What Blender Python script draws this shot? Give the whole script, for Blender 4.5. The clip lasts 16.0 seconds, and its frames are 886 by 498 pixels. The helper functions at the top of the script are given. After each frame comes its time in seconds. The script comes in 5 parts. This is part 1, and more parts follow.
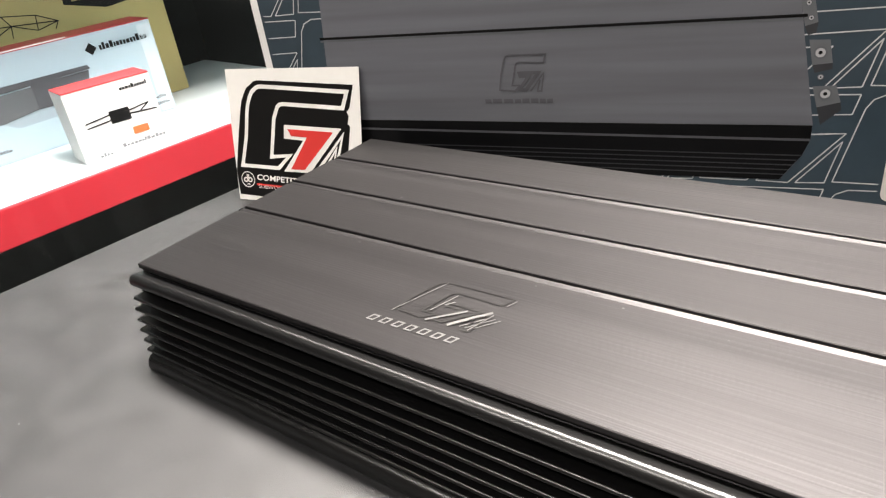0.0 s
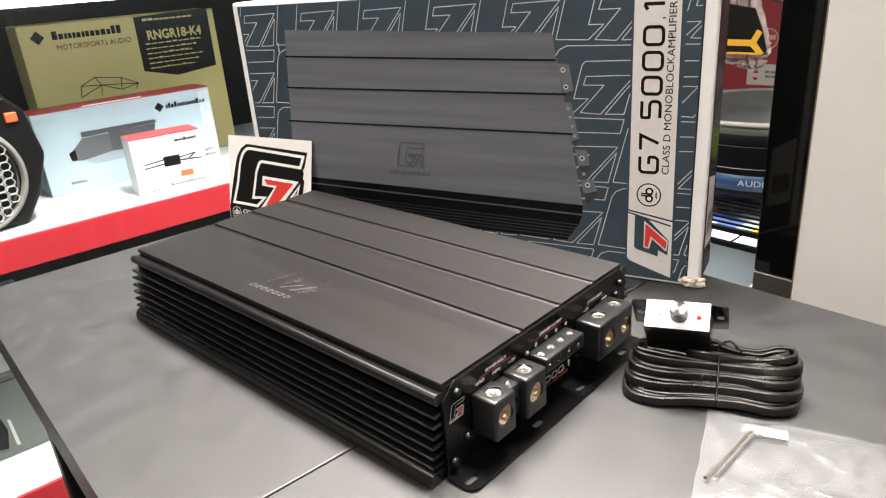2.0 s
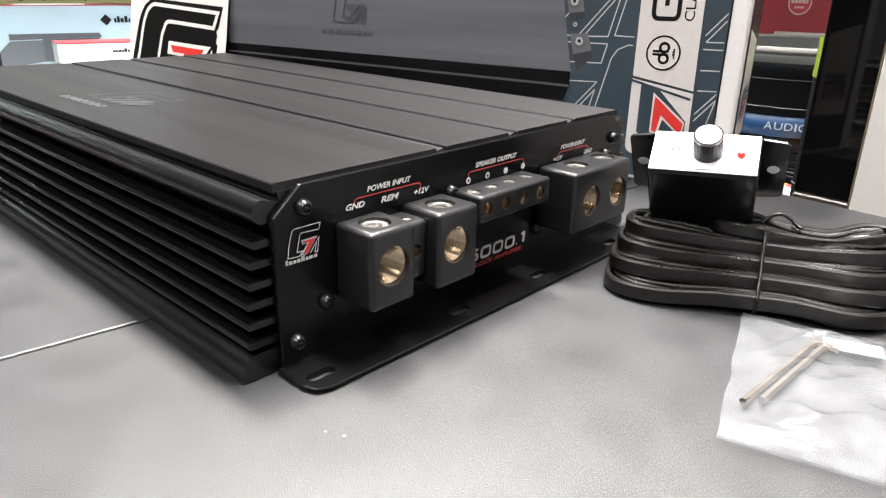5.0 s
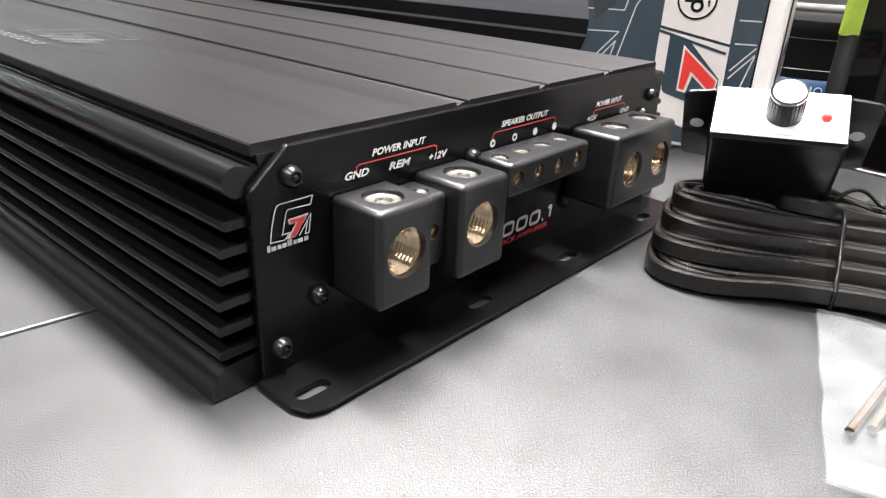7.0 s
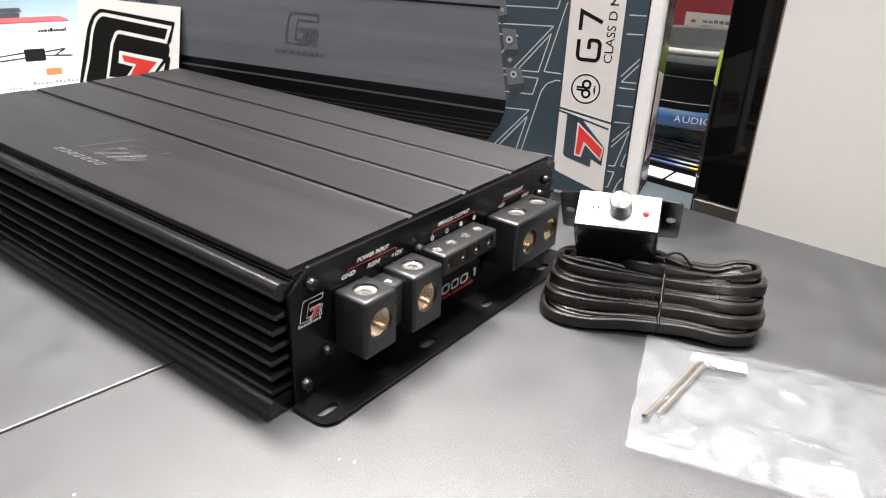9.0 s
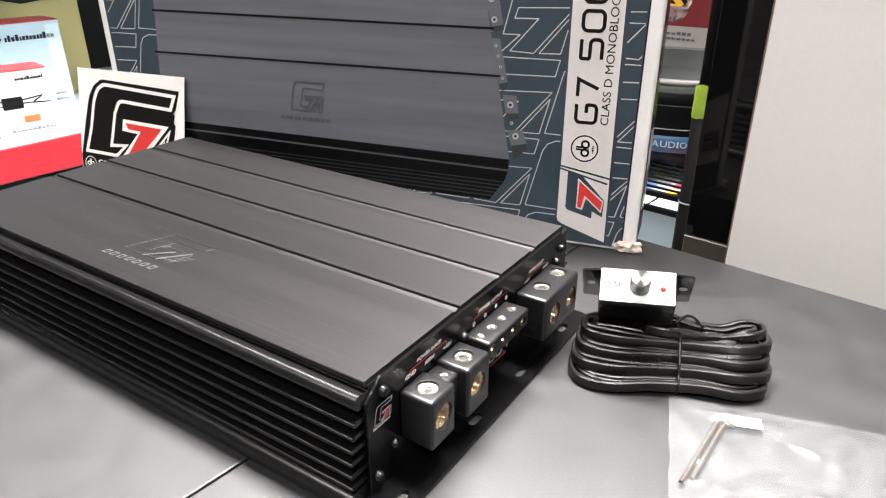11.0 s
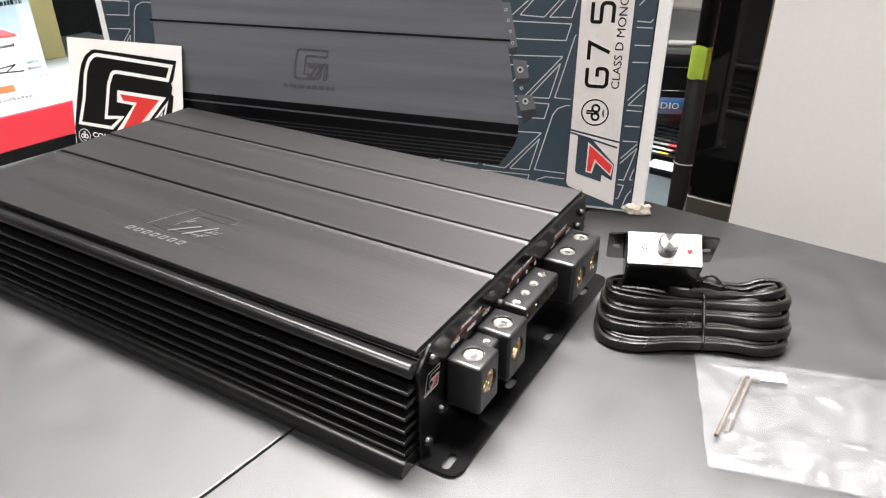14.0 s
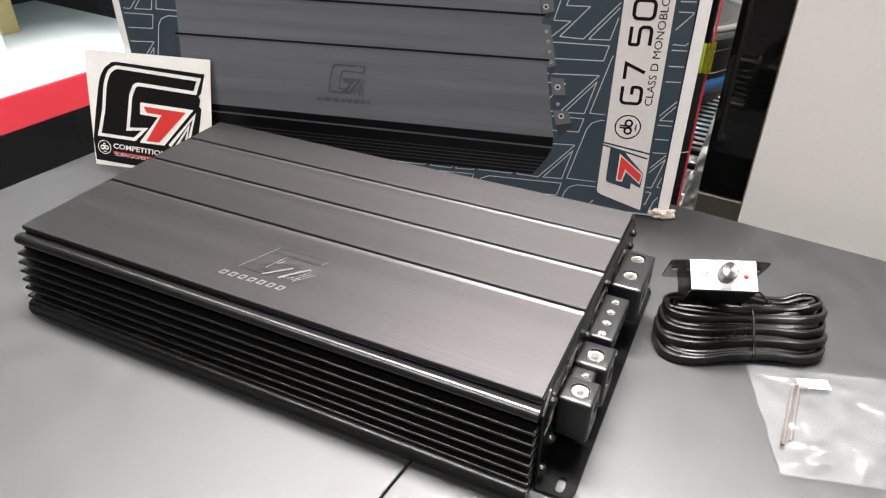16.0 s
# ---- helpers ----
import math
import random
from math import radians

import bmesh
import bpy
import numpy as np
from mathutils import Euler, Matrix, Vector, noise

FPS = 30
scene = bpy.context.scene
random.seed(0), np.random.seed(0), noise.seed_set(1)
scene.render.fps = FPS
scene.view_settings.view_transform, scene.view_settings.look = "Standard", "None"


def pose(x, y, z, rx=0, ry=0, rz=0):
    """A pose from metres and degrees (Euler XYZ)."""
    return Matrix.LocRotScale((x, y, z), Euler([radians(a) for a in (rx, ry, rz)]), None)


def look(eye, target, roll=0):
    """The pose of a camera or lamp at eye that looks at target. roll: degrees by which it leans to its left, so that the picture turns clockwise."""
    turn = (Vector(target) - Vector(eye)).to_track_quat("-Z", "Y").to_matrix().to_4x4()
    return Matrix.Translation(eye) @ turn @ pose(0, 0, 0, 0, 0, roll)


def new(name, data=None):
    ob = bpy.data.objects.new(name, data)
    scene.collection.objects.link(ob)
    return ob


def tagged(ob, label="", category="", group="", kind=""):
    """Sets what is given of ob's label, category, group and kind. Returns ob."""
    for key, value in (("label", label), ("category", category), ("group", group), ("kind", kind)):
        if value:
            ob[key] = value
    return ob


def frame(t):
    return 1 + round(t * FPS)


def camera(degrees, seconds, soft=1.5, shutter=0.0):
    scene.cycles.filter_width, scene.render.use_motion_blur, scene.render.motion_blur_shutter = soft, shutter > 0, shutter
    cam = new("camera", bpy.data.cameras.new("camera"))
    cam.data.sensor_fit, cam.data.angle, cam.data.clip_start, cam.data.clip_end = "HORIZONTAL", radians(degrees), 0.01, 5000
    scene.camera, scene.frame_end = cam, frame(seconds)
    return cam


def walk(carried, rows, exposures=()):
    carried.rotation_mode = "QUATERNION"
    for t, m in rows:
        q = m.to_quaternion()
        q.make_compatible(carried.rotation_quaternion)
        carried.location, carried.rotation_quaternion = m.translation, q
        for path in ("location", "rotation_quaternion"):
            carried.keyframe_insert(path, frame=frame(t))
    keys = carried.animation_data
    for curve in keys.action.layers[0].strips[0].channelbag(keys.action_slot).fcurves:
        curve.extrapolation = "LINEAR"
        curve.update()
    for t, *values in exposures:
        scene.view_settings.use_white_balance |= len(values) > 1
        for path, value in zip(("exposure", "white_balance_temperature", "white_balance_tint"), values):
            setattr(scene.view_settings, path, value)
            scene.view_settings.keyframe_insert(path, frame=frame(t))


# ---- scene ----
cam = camera(65.1, 16.0, soft=1.25)
PATH = [
    (0, (-0.0187, -0.1559, 0.2242), (-1.14, 1.2029, -0.7225), -8.37),
    (0.5, (0.0722, -0.1972, 0.2538), (-1.1408, 1.1661, -0.5646), -6.78),
    (1, (0.1452, -0.2147, 0.2706), (-1.1034, 1.1697, -0.4537), -6.96),
    (1.5, (0.1947, -0.215, 0.2718), (-1.0635, 1.1646, -0.4449), -5.84),
    (2, (0.2271, -0.2275, 0.2699), (-1.056, 1.1113, -0.4793), -4.36),
    (2.5, (0.2232, -0.2252, 0.2693), (-1.0661, 1.0841, -0.5204), -3.93),
    (3, (0.1985, -0.215, 0.2604), (-1.0344, 1.1571, -0.5125), -4.23),
    (3.5, (0.1835, -0.1996, 0.2167), (-1.0845, 1.2051, -0.4306), -1.77),
    (4, (0.1815, -0.1752, 0.1591), (-1.1056, 1.2054, -0.502), -0.22),
    (4.5, (0.1866, -0.1476, 0.1319), (-1.0883, 1.2265, -0.5656), 0.52),
    (4.7, (0.1813, -0.1282, 0.1219), (-1.0951, 1.2417, -0.581), 0.70),
    (6.8, (0.1321, -0.0754, 0.1064), (-1.0929, 1.2805, -0.7067), 3.13),
    (7, (0.1295, -0.0827, 0.1044), (-1.0675, 1.2945, -0.7144), 2.61),
    (7.5, (0.1345, -0.1154, 0.1186), (-0.9683, 1.2933, -0.7756), 3.05),
    (8, (0.1616, -0.13, 0.1429), (-0.9613, 1.2839, -0.7175), 2.81),
    (8.5, (0.1825, -0.1284, 0.167), (-0.8976, 1.3215, -0.688), 2.58),
    (8.7, (0.1851, -0.1378, 0.1733), (-0.9012, 1.3155, -0.668), 2.36),
    (10.8, (0.1557, -0.1747, 0.2223), (-0.8412, 1.3235, -0.6506), -0.13),
    (11, (0.1582, -0.1791, 0.2346), (-0.84, 1.3272, -0.6225), -0.08),
    (11.5, (0.1292, -0.1918, 0.2387), (-0.8299, 1.3358, -0.6253), -0.45),
    (12, (0.0733, -0.18, 0.2259), (-0.7199, 1.3921, -0.7225), 0.07),
    (12.5, (0.0573, -0.1833, 0.229), (-0.6827, 1.3811, -0.7734), 0.72),
    (13, (0.0898, -0.182, 0.2348), (-0.7452, 1.3623, -0.7231), -0.76),
    (13.5, (0.118, -0.1812, 0.2336), (-0.7698, 1.3498, -0.698), -0.89),
    (14, (0.1321, -0.1977, 0.2386), (-0.7719, 1.3115, -0.7128), -0.38),
    (14.5, (0.1226, -0.2033, 0.2585), (-0.7438, 1.2749, -0.7732), -0.53),
    (15, (0.0954, -0.2281, 0.2788), (-0.7714, 1.221, -0.7928), 0.24),
    (15.5, (0.0421, -0.2233, 0.2846), (-0.7044, 1.2587, -0.8319), -0.15),
    (16, (0.0583, -0.2354, 0.299), (-0.6569, 1.2825, -0.7894), 0.46),
]
EXPOSURE = [(0.0, 0.62, 6850.0, 10.0), (2.5, 0.69, 6900.0, 10.0), (4.0, 0.88, 6600.0, 10.0), (5.8, 1.0, 6450.0, 10.0), (7.0, 1.11, 6420.0, 10.0), (8.5, 0.86, 6450.0, 10.0), (11.0, 0.84, 6500.0, 10.0), (14.5, 0.78, 6500.0, 10.0), (16.0, 0.59, 6500.0, 10.0)]
walk(cam, [(t, look(eye, target, roll)) for t, eye, target, roll in PATH], EXPOSURE)

# ---- world and light ----
world = bpy.data.worlds.new("world")
scene.world = world
world.use_nodes = True
world.node_tree.nodes["Background"].inputs[0].default_value = (0.75, 0.85, 1.0, 1)
world.node_tree.nodes["Background"].inputs[1].default_value = 0.012


def area(name, m, sx, sy, power, color):
    lamp = bpy.data.lights.new(name, "AREA")
    lamp.shape, lamp.size, lamp.size_y, lamp.energy, lamp.color = "RECTANGLE", sx, sy, power, color
    ob = new(name, lamp)
    ob.matrix_world = m
    return ob


CEILING = 1.85
FLOOR = -0.75
TUBES = [(-0.12, 0.46, 208.0), (-1.28, 0.50, 16.0), (1.10, 0.62, 34.0), (-0.75, 2.10, 100.0), (-0.70, -1.15, 21.0), (0.80, -1.15, 27.0)]
for x, y, power in TUBES:
    area("ceiling_lamp", pose(x, y, CEILING - 0.09), 1.15, 0.30, power, (1.0, 0.965, 0.93))
CASE_TURN = pose(0, 0, 0, 0, 0, -6.5)
area("case_lamp", CASE_TURN @ pose(-1.05, 0.22, 0.262, 0, 48, 0), 0.05, 0.9, 1.15, (0.74, 0.95, 1.0))


# ---- materials ----
def material(name, color, rough=0.5, metal=0.0, grain=0.0, grain_scale=200.0, stretch=(1, 1, 1), bump=0.0, bump_scale=300.0,
             stain=0.0, stain_scale=12.0, coat=0.0, rough_vary=0.0, spec=0.5, dust=0.0, bump_detail=3.0):
    m = bpy.data.materials.new(name)
    m.use_nodes = True
    nt = m.node_tree
    n, link = nt.nodes, nt.links.new
    b = n["Principled BSDF"]
    b.inputs["Roughness"].default_value = rough
    b.inputs["Metallic"].default_value = metal
    b.inputs["Coat Weight"].default_value = coat
    b.inputs["Coat Roughness"].default_value = 0.08
    b.inputs["Specular IOR Level"].default_value = spec
    coord = n.new("ShaderNodeTexCoord")
    mapping = n.new("ShaderNodeMapping")
    mapping.inputs["Scale"].default_value = stretch
    link(coord.outputs["Object"], mapping.inputs["Vector"])

    def noise_node(scale, detail=4.0):
        t = n.new("ShaderNodeTexNoise")
        t.inputs["Scale"].default_value = scale
        t.inputs["Detail"].default_value = detail
        link(mapping.outputs["Vector"], t.inputs["Vector"])
        return t

    fine, broad = noise_node(grain_scale), noise_node(stain_scale, 6.0)
    value = n.new("ShaderNodeMath")
    value.operation = "MULTIPLY_ADD"
    link(fine.outputs["Fac"], value.inputs[0])
    value.inputs[1].default_value = 2 * grain
    value.inputs[2].default_value = 1 - grain
    value2 = n.new("ShaderNodeMath")
    value2.operation = "MULTIPLY_ADD"
    link(broad.outputs["Fac"], value2.inputs[0])
    value2.inputs[1].default_value = 2 * stain
    value2.inputs[2].default_value = 1 - stain
    both = n.new("ShaderNodeMath")
    both.operation = "MULTIPLY"
    link(value.outputs[0], both.inputs[0])
    link(value2.outputs[0], both.inputs[1])
    mix = n.new("ShaderNodeVectorMath")
    mix.operation = "SCALE"
    mix.inputs[0].default_value = color
    link(both.outputs[0], mix.inputs["Scale"])
    colour_out = mix.outputs[0]
    if dust:
        cells = n.new("ShaderNodeTexVoronoi")
        cells.inputs["Scale"].default_value = 150.0
        link(coord.outputs["Object"], cells.inputs["Vector"])
        speck = n.new("ShaderNodeMath")
        speck.operation = "LESS_THAN"
        speck.inputs[1].default_value = 0.085
        link(cells.outputs["Distance"], speck.inputs[0])
        patch = noise_node(70.0, 2.0)
        rare = n.new("ShaderNodeMath")
        rare.operation = "GREATER_THAN"
        rare.inputs[1].default_value = 0.66
        link(patch.outputs["Fac"], rare.inputs[0])
        amount = n.new("ShaderNodeMath")
        amount.operation = "MULTIPLY"
        link(speck.outputs[0], amount.inputs[0])
        link(rare.outputs[0], amount.inputs[1])
        lift = n.new("ShaderNodeMixRGB")
        lift.inputs[2].default_value = (dust, dust, dust, 1)
        link(amount.outputs[0], lift.inputs[0])
        link(mix.outputs[0], lift.inputs[1])
        colour_out = lift.outputs[0]
    link(colour_out, b.inputs["Base Color"])
    if rough_vary:
        r = n.new("ShaderNodeMath")
        r.operation = "MULTIPLY_ADD"
        link(broad.outputs["Fac"], r.inputs[0])
        r.inputs[1].default_value = 2 * rough_vary
        r.inputs[2].default_value = rough - rough_vary
        link(r.outputs[0], b.inputs["Roughness"])
    if bump:
        t = noise_node(bump_scale, bump_detail)
        bp = n.new("ShaderNodeBump")
        bp.inputs["Strength"].default_value = bump
        bp.inputs["Distance"].default_value = 0.001
        link(t.outputs["Fac"], bp.inputs["Height"])
        link(bp.outputs["Normal"], b.inputs["Normal"])
    return m


def glowing(name, color, strength):
    m = bpy.data.materials.new(name)
    m.use_nodes = True
    b = m.node_tree.nodes["Principled BSDF"]
    b.inputs["Emission Color"].default_value = (*color, 1)
    b.inputs["Emission Strength"].default_value = strength
    return m


def thin_clear(name, color, haze, gloss_rough, bump, bump_scale):
    """A thin clear sheet: mostly see-through, a little white haze, glossy creases."""
    m = bpy.data.materials.new(name)
    m.use_nodes = True
    nt = m.node_tree
    n, link = nt.nodes, nt.links.new
    n.remove(n["Principled BSDF"])
    clear, white, gloss = n.new("ShaderNodeBsdfTransparent"), n.new("ShaderNodeBsdfDiffuse"), n.new("ShaderNodeBsdfGlossy")
    white.inputs["Color"].default_value = (*color, 1)
    gloss.inputs["Roughness"].default_value = gloss_rough
    gloss.inputs["Color"].default_value = (0.17, 0.173, 0.177, 1)
    coord = n.new("ShaderNodeTexCoord")
    t = n.new("ShaderNodeTexNoise")
    t.inputs["Scale"].default_value = bump_scale
    t.inputs["Detail"].default_value = 5.0
    link(coord.outputs["Object"], t.inputs["Vector"])
    bp = n.new("ShaderNodeBump")
    bp.inputs["Strength"].default_value = bump
    bp.inputs["Distance"].default_value = 0.004
    link(t.outputs["Fac"], bp.inputs["Height"])
    link(bp.outputs["Normal"], gloss.inputs["Normal"])
    h = n.new("ShaderNodeMath")
    h.operation = "MULTIPLY"
    link(t.outputs["Fac"], h.inputs[0])
    h.inputs[1].default_value = 2 * haze
    first = n.new("ShaderNodeMixShader")
    link(h.outputs[0], first.inputs[0])
    link(clear.outputs[0], first.inputs[1])
    link(white.outputs[0], first.inputs[2])
    fresnel = n.new("ShaderNodeFresnel")
    fresnel.inputs["IOR"].default_value = 1.45
    link(bp.outputs["Normal"], fresnel.inputs["Normal"])
    second = n.new("ShaderNodeMixShader")
    link(fresnel.outputs[0], second.inputs[0])
    link(first.outputs[0], second.inputs[1])
    link(gloss.outputs[0], second.inputs[2])
    link(second.outputs[0], n["Material Output"].inputs[0])
    return m


BRUSHED = material("brushed_black_aluminium", (0.0345, 0.0325, 0.0335), 0.42, 0.8, 0.21, 700, (0.010, 1, 1), 0.11, 900, 0.16, 90, rough_vary=0.07, dust=0.10)
BRUSHED.node_tree.nodes["Principled BSDF"].inputs["Anisotropic"].default_value = 0.6
BRUSHED.node_tree.nodes["Principled BSDF"].inputs["Specular Tint"].default_value = (0.6, 0.6, 0.6, 1)
across = BRUSHED.node_tree.nodes.new("ShaderNodeTangent")
across.direction_type, across.axis = "RADIAL", "X"
BRUSHED.node_tree.links.new(across.outputs[0], BRUSHED.node_tree.nodes["Principled BSDF"].inputs["Tangent"])
ANODISED = material("black_anodised_aluminium", (0.0014, 0.0014, 0.0015), 0.28, 0.0, 0.15, 400, (0.1, 1, 1), 0.06, 600, 0.15, 15, rough_vary=0.05, spec=0.6)
PLATE = material("black_powder_coat", (0.0024, 0.0024, 0.0027), 0.19, 0.0, 0.1, 900, bump=0.10, bump_scale=1800, stain=0.1, spec=0.27)
BLOCK = material("dark_gunmetal", (0.0065, 0.0065, 0.0072), 0.30, 0.0, 0.1, 800, bump=0.12, bump_scale=2200, stain=0.1, stain_scale=60, spec=0.6)
BRASS = material("gilt_brass", (0.64, 0.51, 0.37), 0.20, 1.0, 0.15, 900)
SET_STEEL = material("worn_set_screw", (0.60, 0.58, 0.54), 0.26, 1.0, 0.3, 900, bump=0.3, bump_scale=1500)
SCREW = material("black_screw", (0.03, 0.03, 0.03), 0.25, 0.8)
# near-black that paints the shade inside bores and screw sockets
HOLE_SHADE = material("hole_shade", (0.01, 0.009, 0.008), 0.6)
INK_WHITE = material("white_ink", (0.46, 0.46, 0.46), 0.5, grain=0.05)
INK_GREY = material("grey_ink", (0.34, 0.34, 0.34), 0.5, grain=0.1)
INK_RED = material("red_ink", (0.34, 0.022, 0.025), 0.45, grain=0.05)
INK_BLACK = material("black_ink", (0.0045, 0.0042, 0.0042), 0.4, grain=0.1, spec=0.22)
VINYL = material("black_leatherette", (0.009, 0.009, 0.010), 0.46, 0.0, 0.35, 420, bump=0.22, bump_scale=2100, stain=0.55, stain_scale=45, rough_vary=0.11, dust=0.25, spec=0.58, bump_detail=2.0)
CARD_WHITE = material("white_card", (0.72, 0.70, 0.69), 0.55, grain=0.04, stain=0.08, stain_scale=20, bump=0.1, bump_scale=300)
TORN_CARD = material("torn_card", (0.46, 0.40, 0.34), 0.75, grain=0.3, grain_scale=300, stain=0.5, stain_scale=260, bump=0.4, bump_scale=500)
CARD_PLAIN = material("plain_white_card", (0.42, 0.43, 0.43), 0.55, grain=0.04, stain=0.08, stain_scale=20)
CARD_NAVY = material("glossy_navy_print", (0.028, 0.045, 0.060), 0.32, 0.0, 0.2, 30, stain=0.25, stain_scale=6, bump=0.1, bump_scale=25, coat=0.3)
# the carton's navy again, with the side's shade put into the colour
NAVY_SHADED = material("shaded_navy_print", (0.010, 0.015, 0.018), 0.22, 0.0, 0.3, 40, stain=0.3, stain_scale=10, bump=0.15, bump_scale=30, spec=0.5)
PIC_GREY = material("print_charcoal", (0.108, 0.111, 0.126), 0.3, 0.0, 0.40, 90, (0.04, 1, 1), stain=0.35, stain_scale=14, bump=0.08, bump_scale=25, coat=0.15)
PIC_DARK = material("print_black", (0.0025, 0.0025, 0.003), 0.35, spec=0.22)
PIC_DIM = material("print_dim_charcoal", (0.028, 0.029, 0.033), 0.3, coat=0.3)
PIC_EMBOSS = material("print_embossed_charcoal", (0.066, 0.067, 0.076), 0.3, coat=0.15)
PIC_LIGHT = material("print_grey", (0.11, 0.115, 0.125), 0.3, coat=0.3)
PIC_MID = material("print_mid_grey", (0.095, 0.10, 0.11), 0.3, coat=0.3)
PIC_SCREW = material("print_pale_grey", (0.36, 0.36, 0.37), 0.3, coat=0.3)
STRIP = material("print_warm_white", (0.60, 0.565, 0.55), 0.35, grain=0.05, stain=0.05, coat=0.2)
LINE = material("print_line", (0.48, 0.48, 0.48), 0.4)
PAPER = material("white_sticker_paper", (0.80, 0.78, 0.75), 0.35, grain=0.03, stain=0.05, coat=0.2)
RED_PRINT = material("print_red", (0.62, 0.035, 0.03), 0.35, coat=0.2)
RUBBER = material("black_pvc_cable", (0.0042, 0.0035, 0.0030), 0.29, 0.0, 0.3, 200, bump=0.12, bump_scale=300, stain=0.3, stain_scale=40, rough_vary=0.10, spec=0.58)
CAP = material("turned_cap_metal", (0.22, 0.216, 0.212), 0.30, 1.0, 0.1, 900)
CAP.node_tree.nodes["Principled BSDF"].inputs["Anisotropic"].default_value = 0.85
spin = CAP.node_tree.nodes.new("ShaderNodeTangent")
spin.direction_type, spin.axis = "RADIAL", "Z"
CAP.node_tree.links.new(spin.outputs[0], CAP.node_tree.nodes["Principled BSDF"].inputs["Tangent"])
FACE = material("white_enamel_plate", (0.66, 0.66, 0.67), 0.3, grain=0.04)
MILKY = thin_clear("milky_film", (0.80, 0.78, 0.75), 0.36, 0.30, 0.15, 60)
TAPE_END = thin_clear("see_through_tape", (0.20, 0.20, 0.01), 0.42, 0.3, 0.2, 60)
BAG = thin_clear("clear_polythene", (0.9, 0.92, 0.95), 0.032, 0.20, 0.20, 100)
GLASS = thin_clear("case_glass", (0.8, 0.9, 0.9), 0.0012, 0.02, 0.0, 3)
SATIN_BLACK = material("satin_black_enamel", (0.004, 0.004, 0.004), 0.22, grain=0.1, stain=0.1, spec=0.26)
KNOB_DARK = material("dark_turned_metal", (0.03, 0.03, 0.031), 0.3, 0.7, 0.2, 600)
POST_BLACK = material("matt_black_paint", (0.0022, 0.0021, 0.0020), 0.5, grain=0.2, stain=0.3, stain_scale=25, bump=0.2, bump_scale=120, spec=0.07)
RUST = material("oiled_steel_key", (0.060, 0.050, 0.042), 0.65, 0.0, 0.3, 300, spec=0.08)
LAMINATE = material("white_laminate", (0.58, 0.56, 0.545), 0.35, 0.0, 0.04, 300, stain=0.06, stain_scale=3, bump=0.05, bump_scale=500)
BROWN_REFLECTION = material("brown_reflection_board", (0.048, 0.042, 0.034), 0.3, grain=0.2, stain=0.2)
EDGE = material("board_edge", (0.12, 0.088, 0.058), 0.6, grain=0.3, grain_scale=300)
GLOSS_BLACK = material("gloss_black", (0.003, 0.003, 0.003), 0.06, 0.0, 0.1, 50, stain=0.2, spec=0.34)
SHELF_WHITE = material("white_shelf", (0.50, 0.545, 0.555), 0.4, grain=0.04, stain=0.06, stain_scale=5)
FASCIA = material("red_fascia", (0.28, 0.014, 0.022), 0.35, grain=0.06, stain=0.12, stain_scale=8)
BLACK_FRAME = material("black_frame", (0.0030, 0.0034, 0.0036), 0.4, grain=0.2, stain=0.2, spec=0.12)
GOLD = material("olive_gold_card", (0.44, 0.36, 0.145), 0.5, grain=0.08, stain=0.1, stain_scale=8, bump=0.08, bump_scale=60)
ICE = material("ice_blue_card", (0.34, 0.43, 0.49), 0.4, grain=0.04, stain=0.06, stain_scale=9)
ICE_LIGHT = material("pale_ice_card", (0.46, 0.53, 0.58), 0.4, grain=0.04, stain=0.06, stain_scale=9)
PIC_PALE = material("print_soft_shadow", (0.26, 0.32, 0.36), 0.4, grain=0.05)
CARD_RED = material("crimson_card", (0.36, 0.03, 0.035), 0.45, grain=0.08, stain=0.1)
MAROON = material("maroon_card", (0.21, 0.020, 0.026), 0.5, grain=0.1, stain=0.15)
ORANGE = material("orange_label", (0.62, 0.075, 0.02), 0.5)
YELLOW = material("yellow_print", (0.65, 0.36, 0.02), 0.5)
BLUE = material("blue_trim", (0.004, 0.036, 0.10), 0.35, grain=0.1)
PACK_BLUE = material("blue_packaging", (0.045, 0.085, 0.25), 0.4, grain=0.3, grain_scale=60)
LIME = material("lime_tape", (0.13, 0.19, 0.010), 0.5, grain=0.3, grain_scale=60, stain=0.35, stain_scale=30, bump=0.35, bump_scale=200)
SPUN = material("bright_spun_grille", (0.36, 0.39, 0.38), 0.35, 0.25, 0.1, 300)
SILVER = material("satin_silver", (0.62, 0.63, 0.64), 0.32, 0.9, 0.1, 300)
RIM_PALE = material("pale_grey_rubber", (0.12, 0.118, 0.112), 0.6, grain=0.15, stain=0.1, spec=0.2)
CREAM = material("cream_print", (0.42, 0.40, 0.37), 0.5, grain=0.1, stain=0.1)
SILVER_GREY = material("satin_grey_cone", (0.055, 0.058, 0.057), 0.6, 0.0, 0.1, 200, stain=0.2, stain_scale=20, spec=0.0)
GREY_GREEN = material("grey_green_card", (0.085, 0.10, 0.095), 0.45, grain=0.1, stain=0.15)
GREY_RUBBER = material("grey_rubber", (0.055, 0.058, 0.056), 0.65, grain=0.2, spec=0.0)
WALL = material("painted_wall", (0.09, 0.088, 0.085), 0.7, grain=0.06, stain=0.12, stain_scale=2)
UPPER_WALL = material("grey_wall", (0.07, 0.069, 0.067), 0.7, grain=0.06, stain=0.12, stain_scale=2)
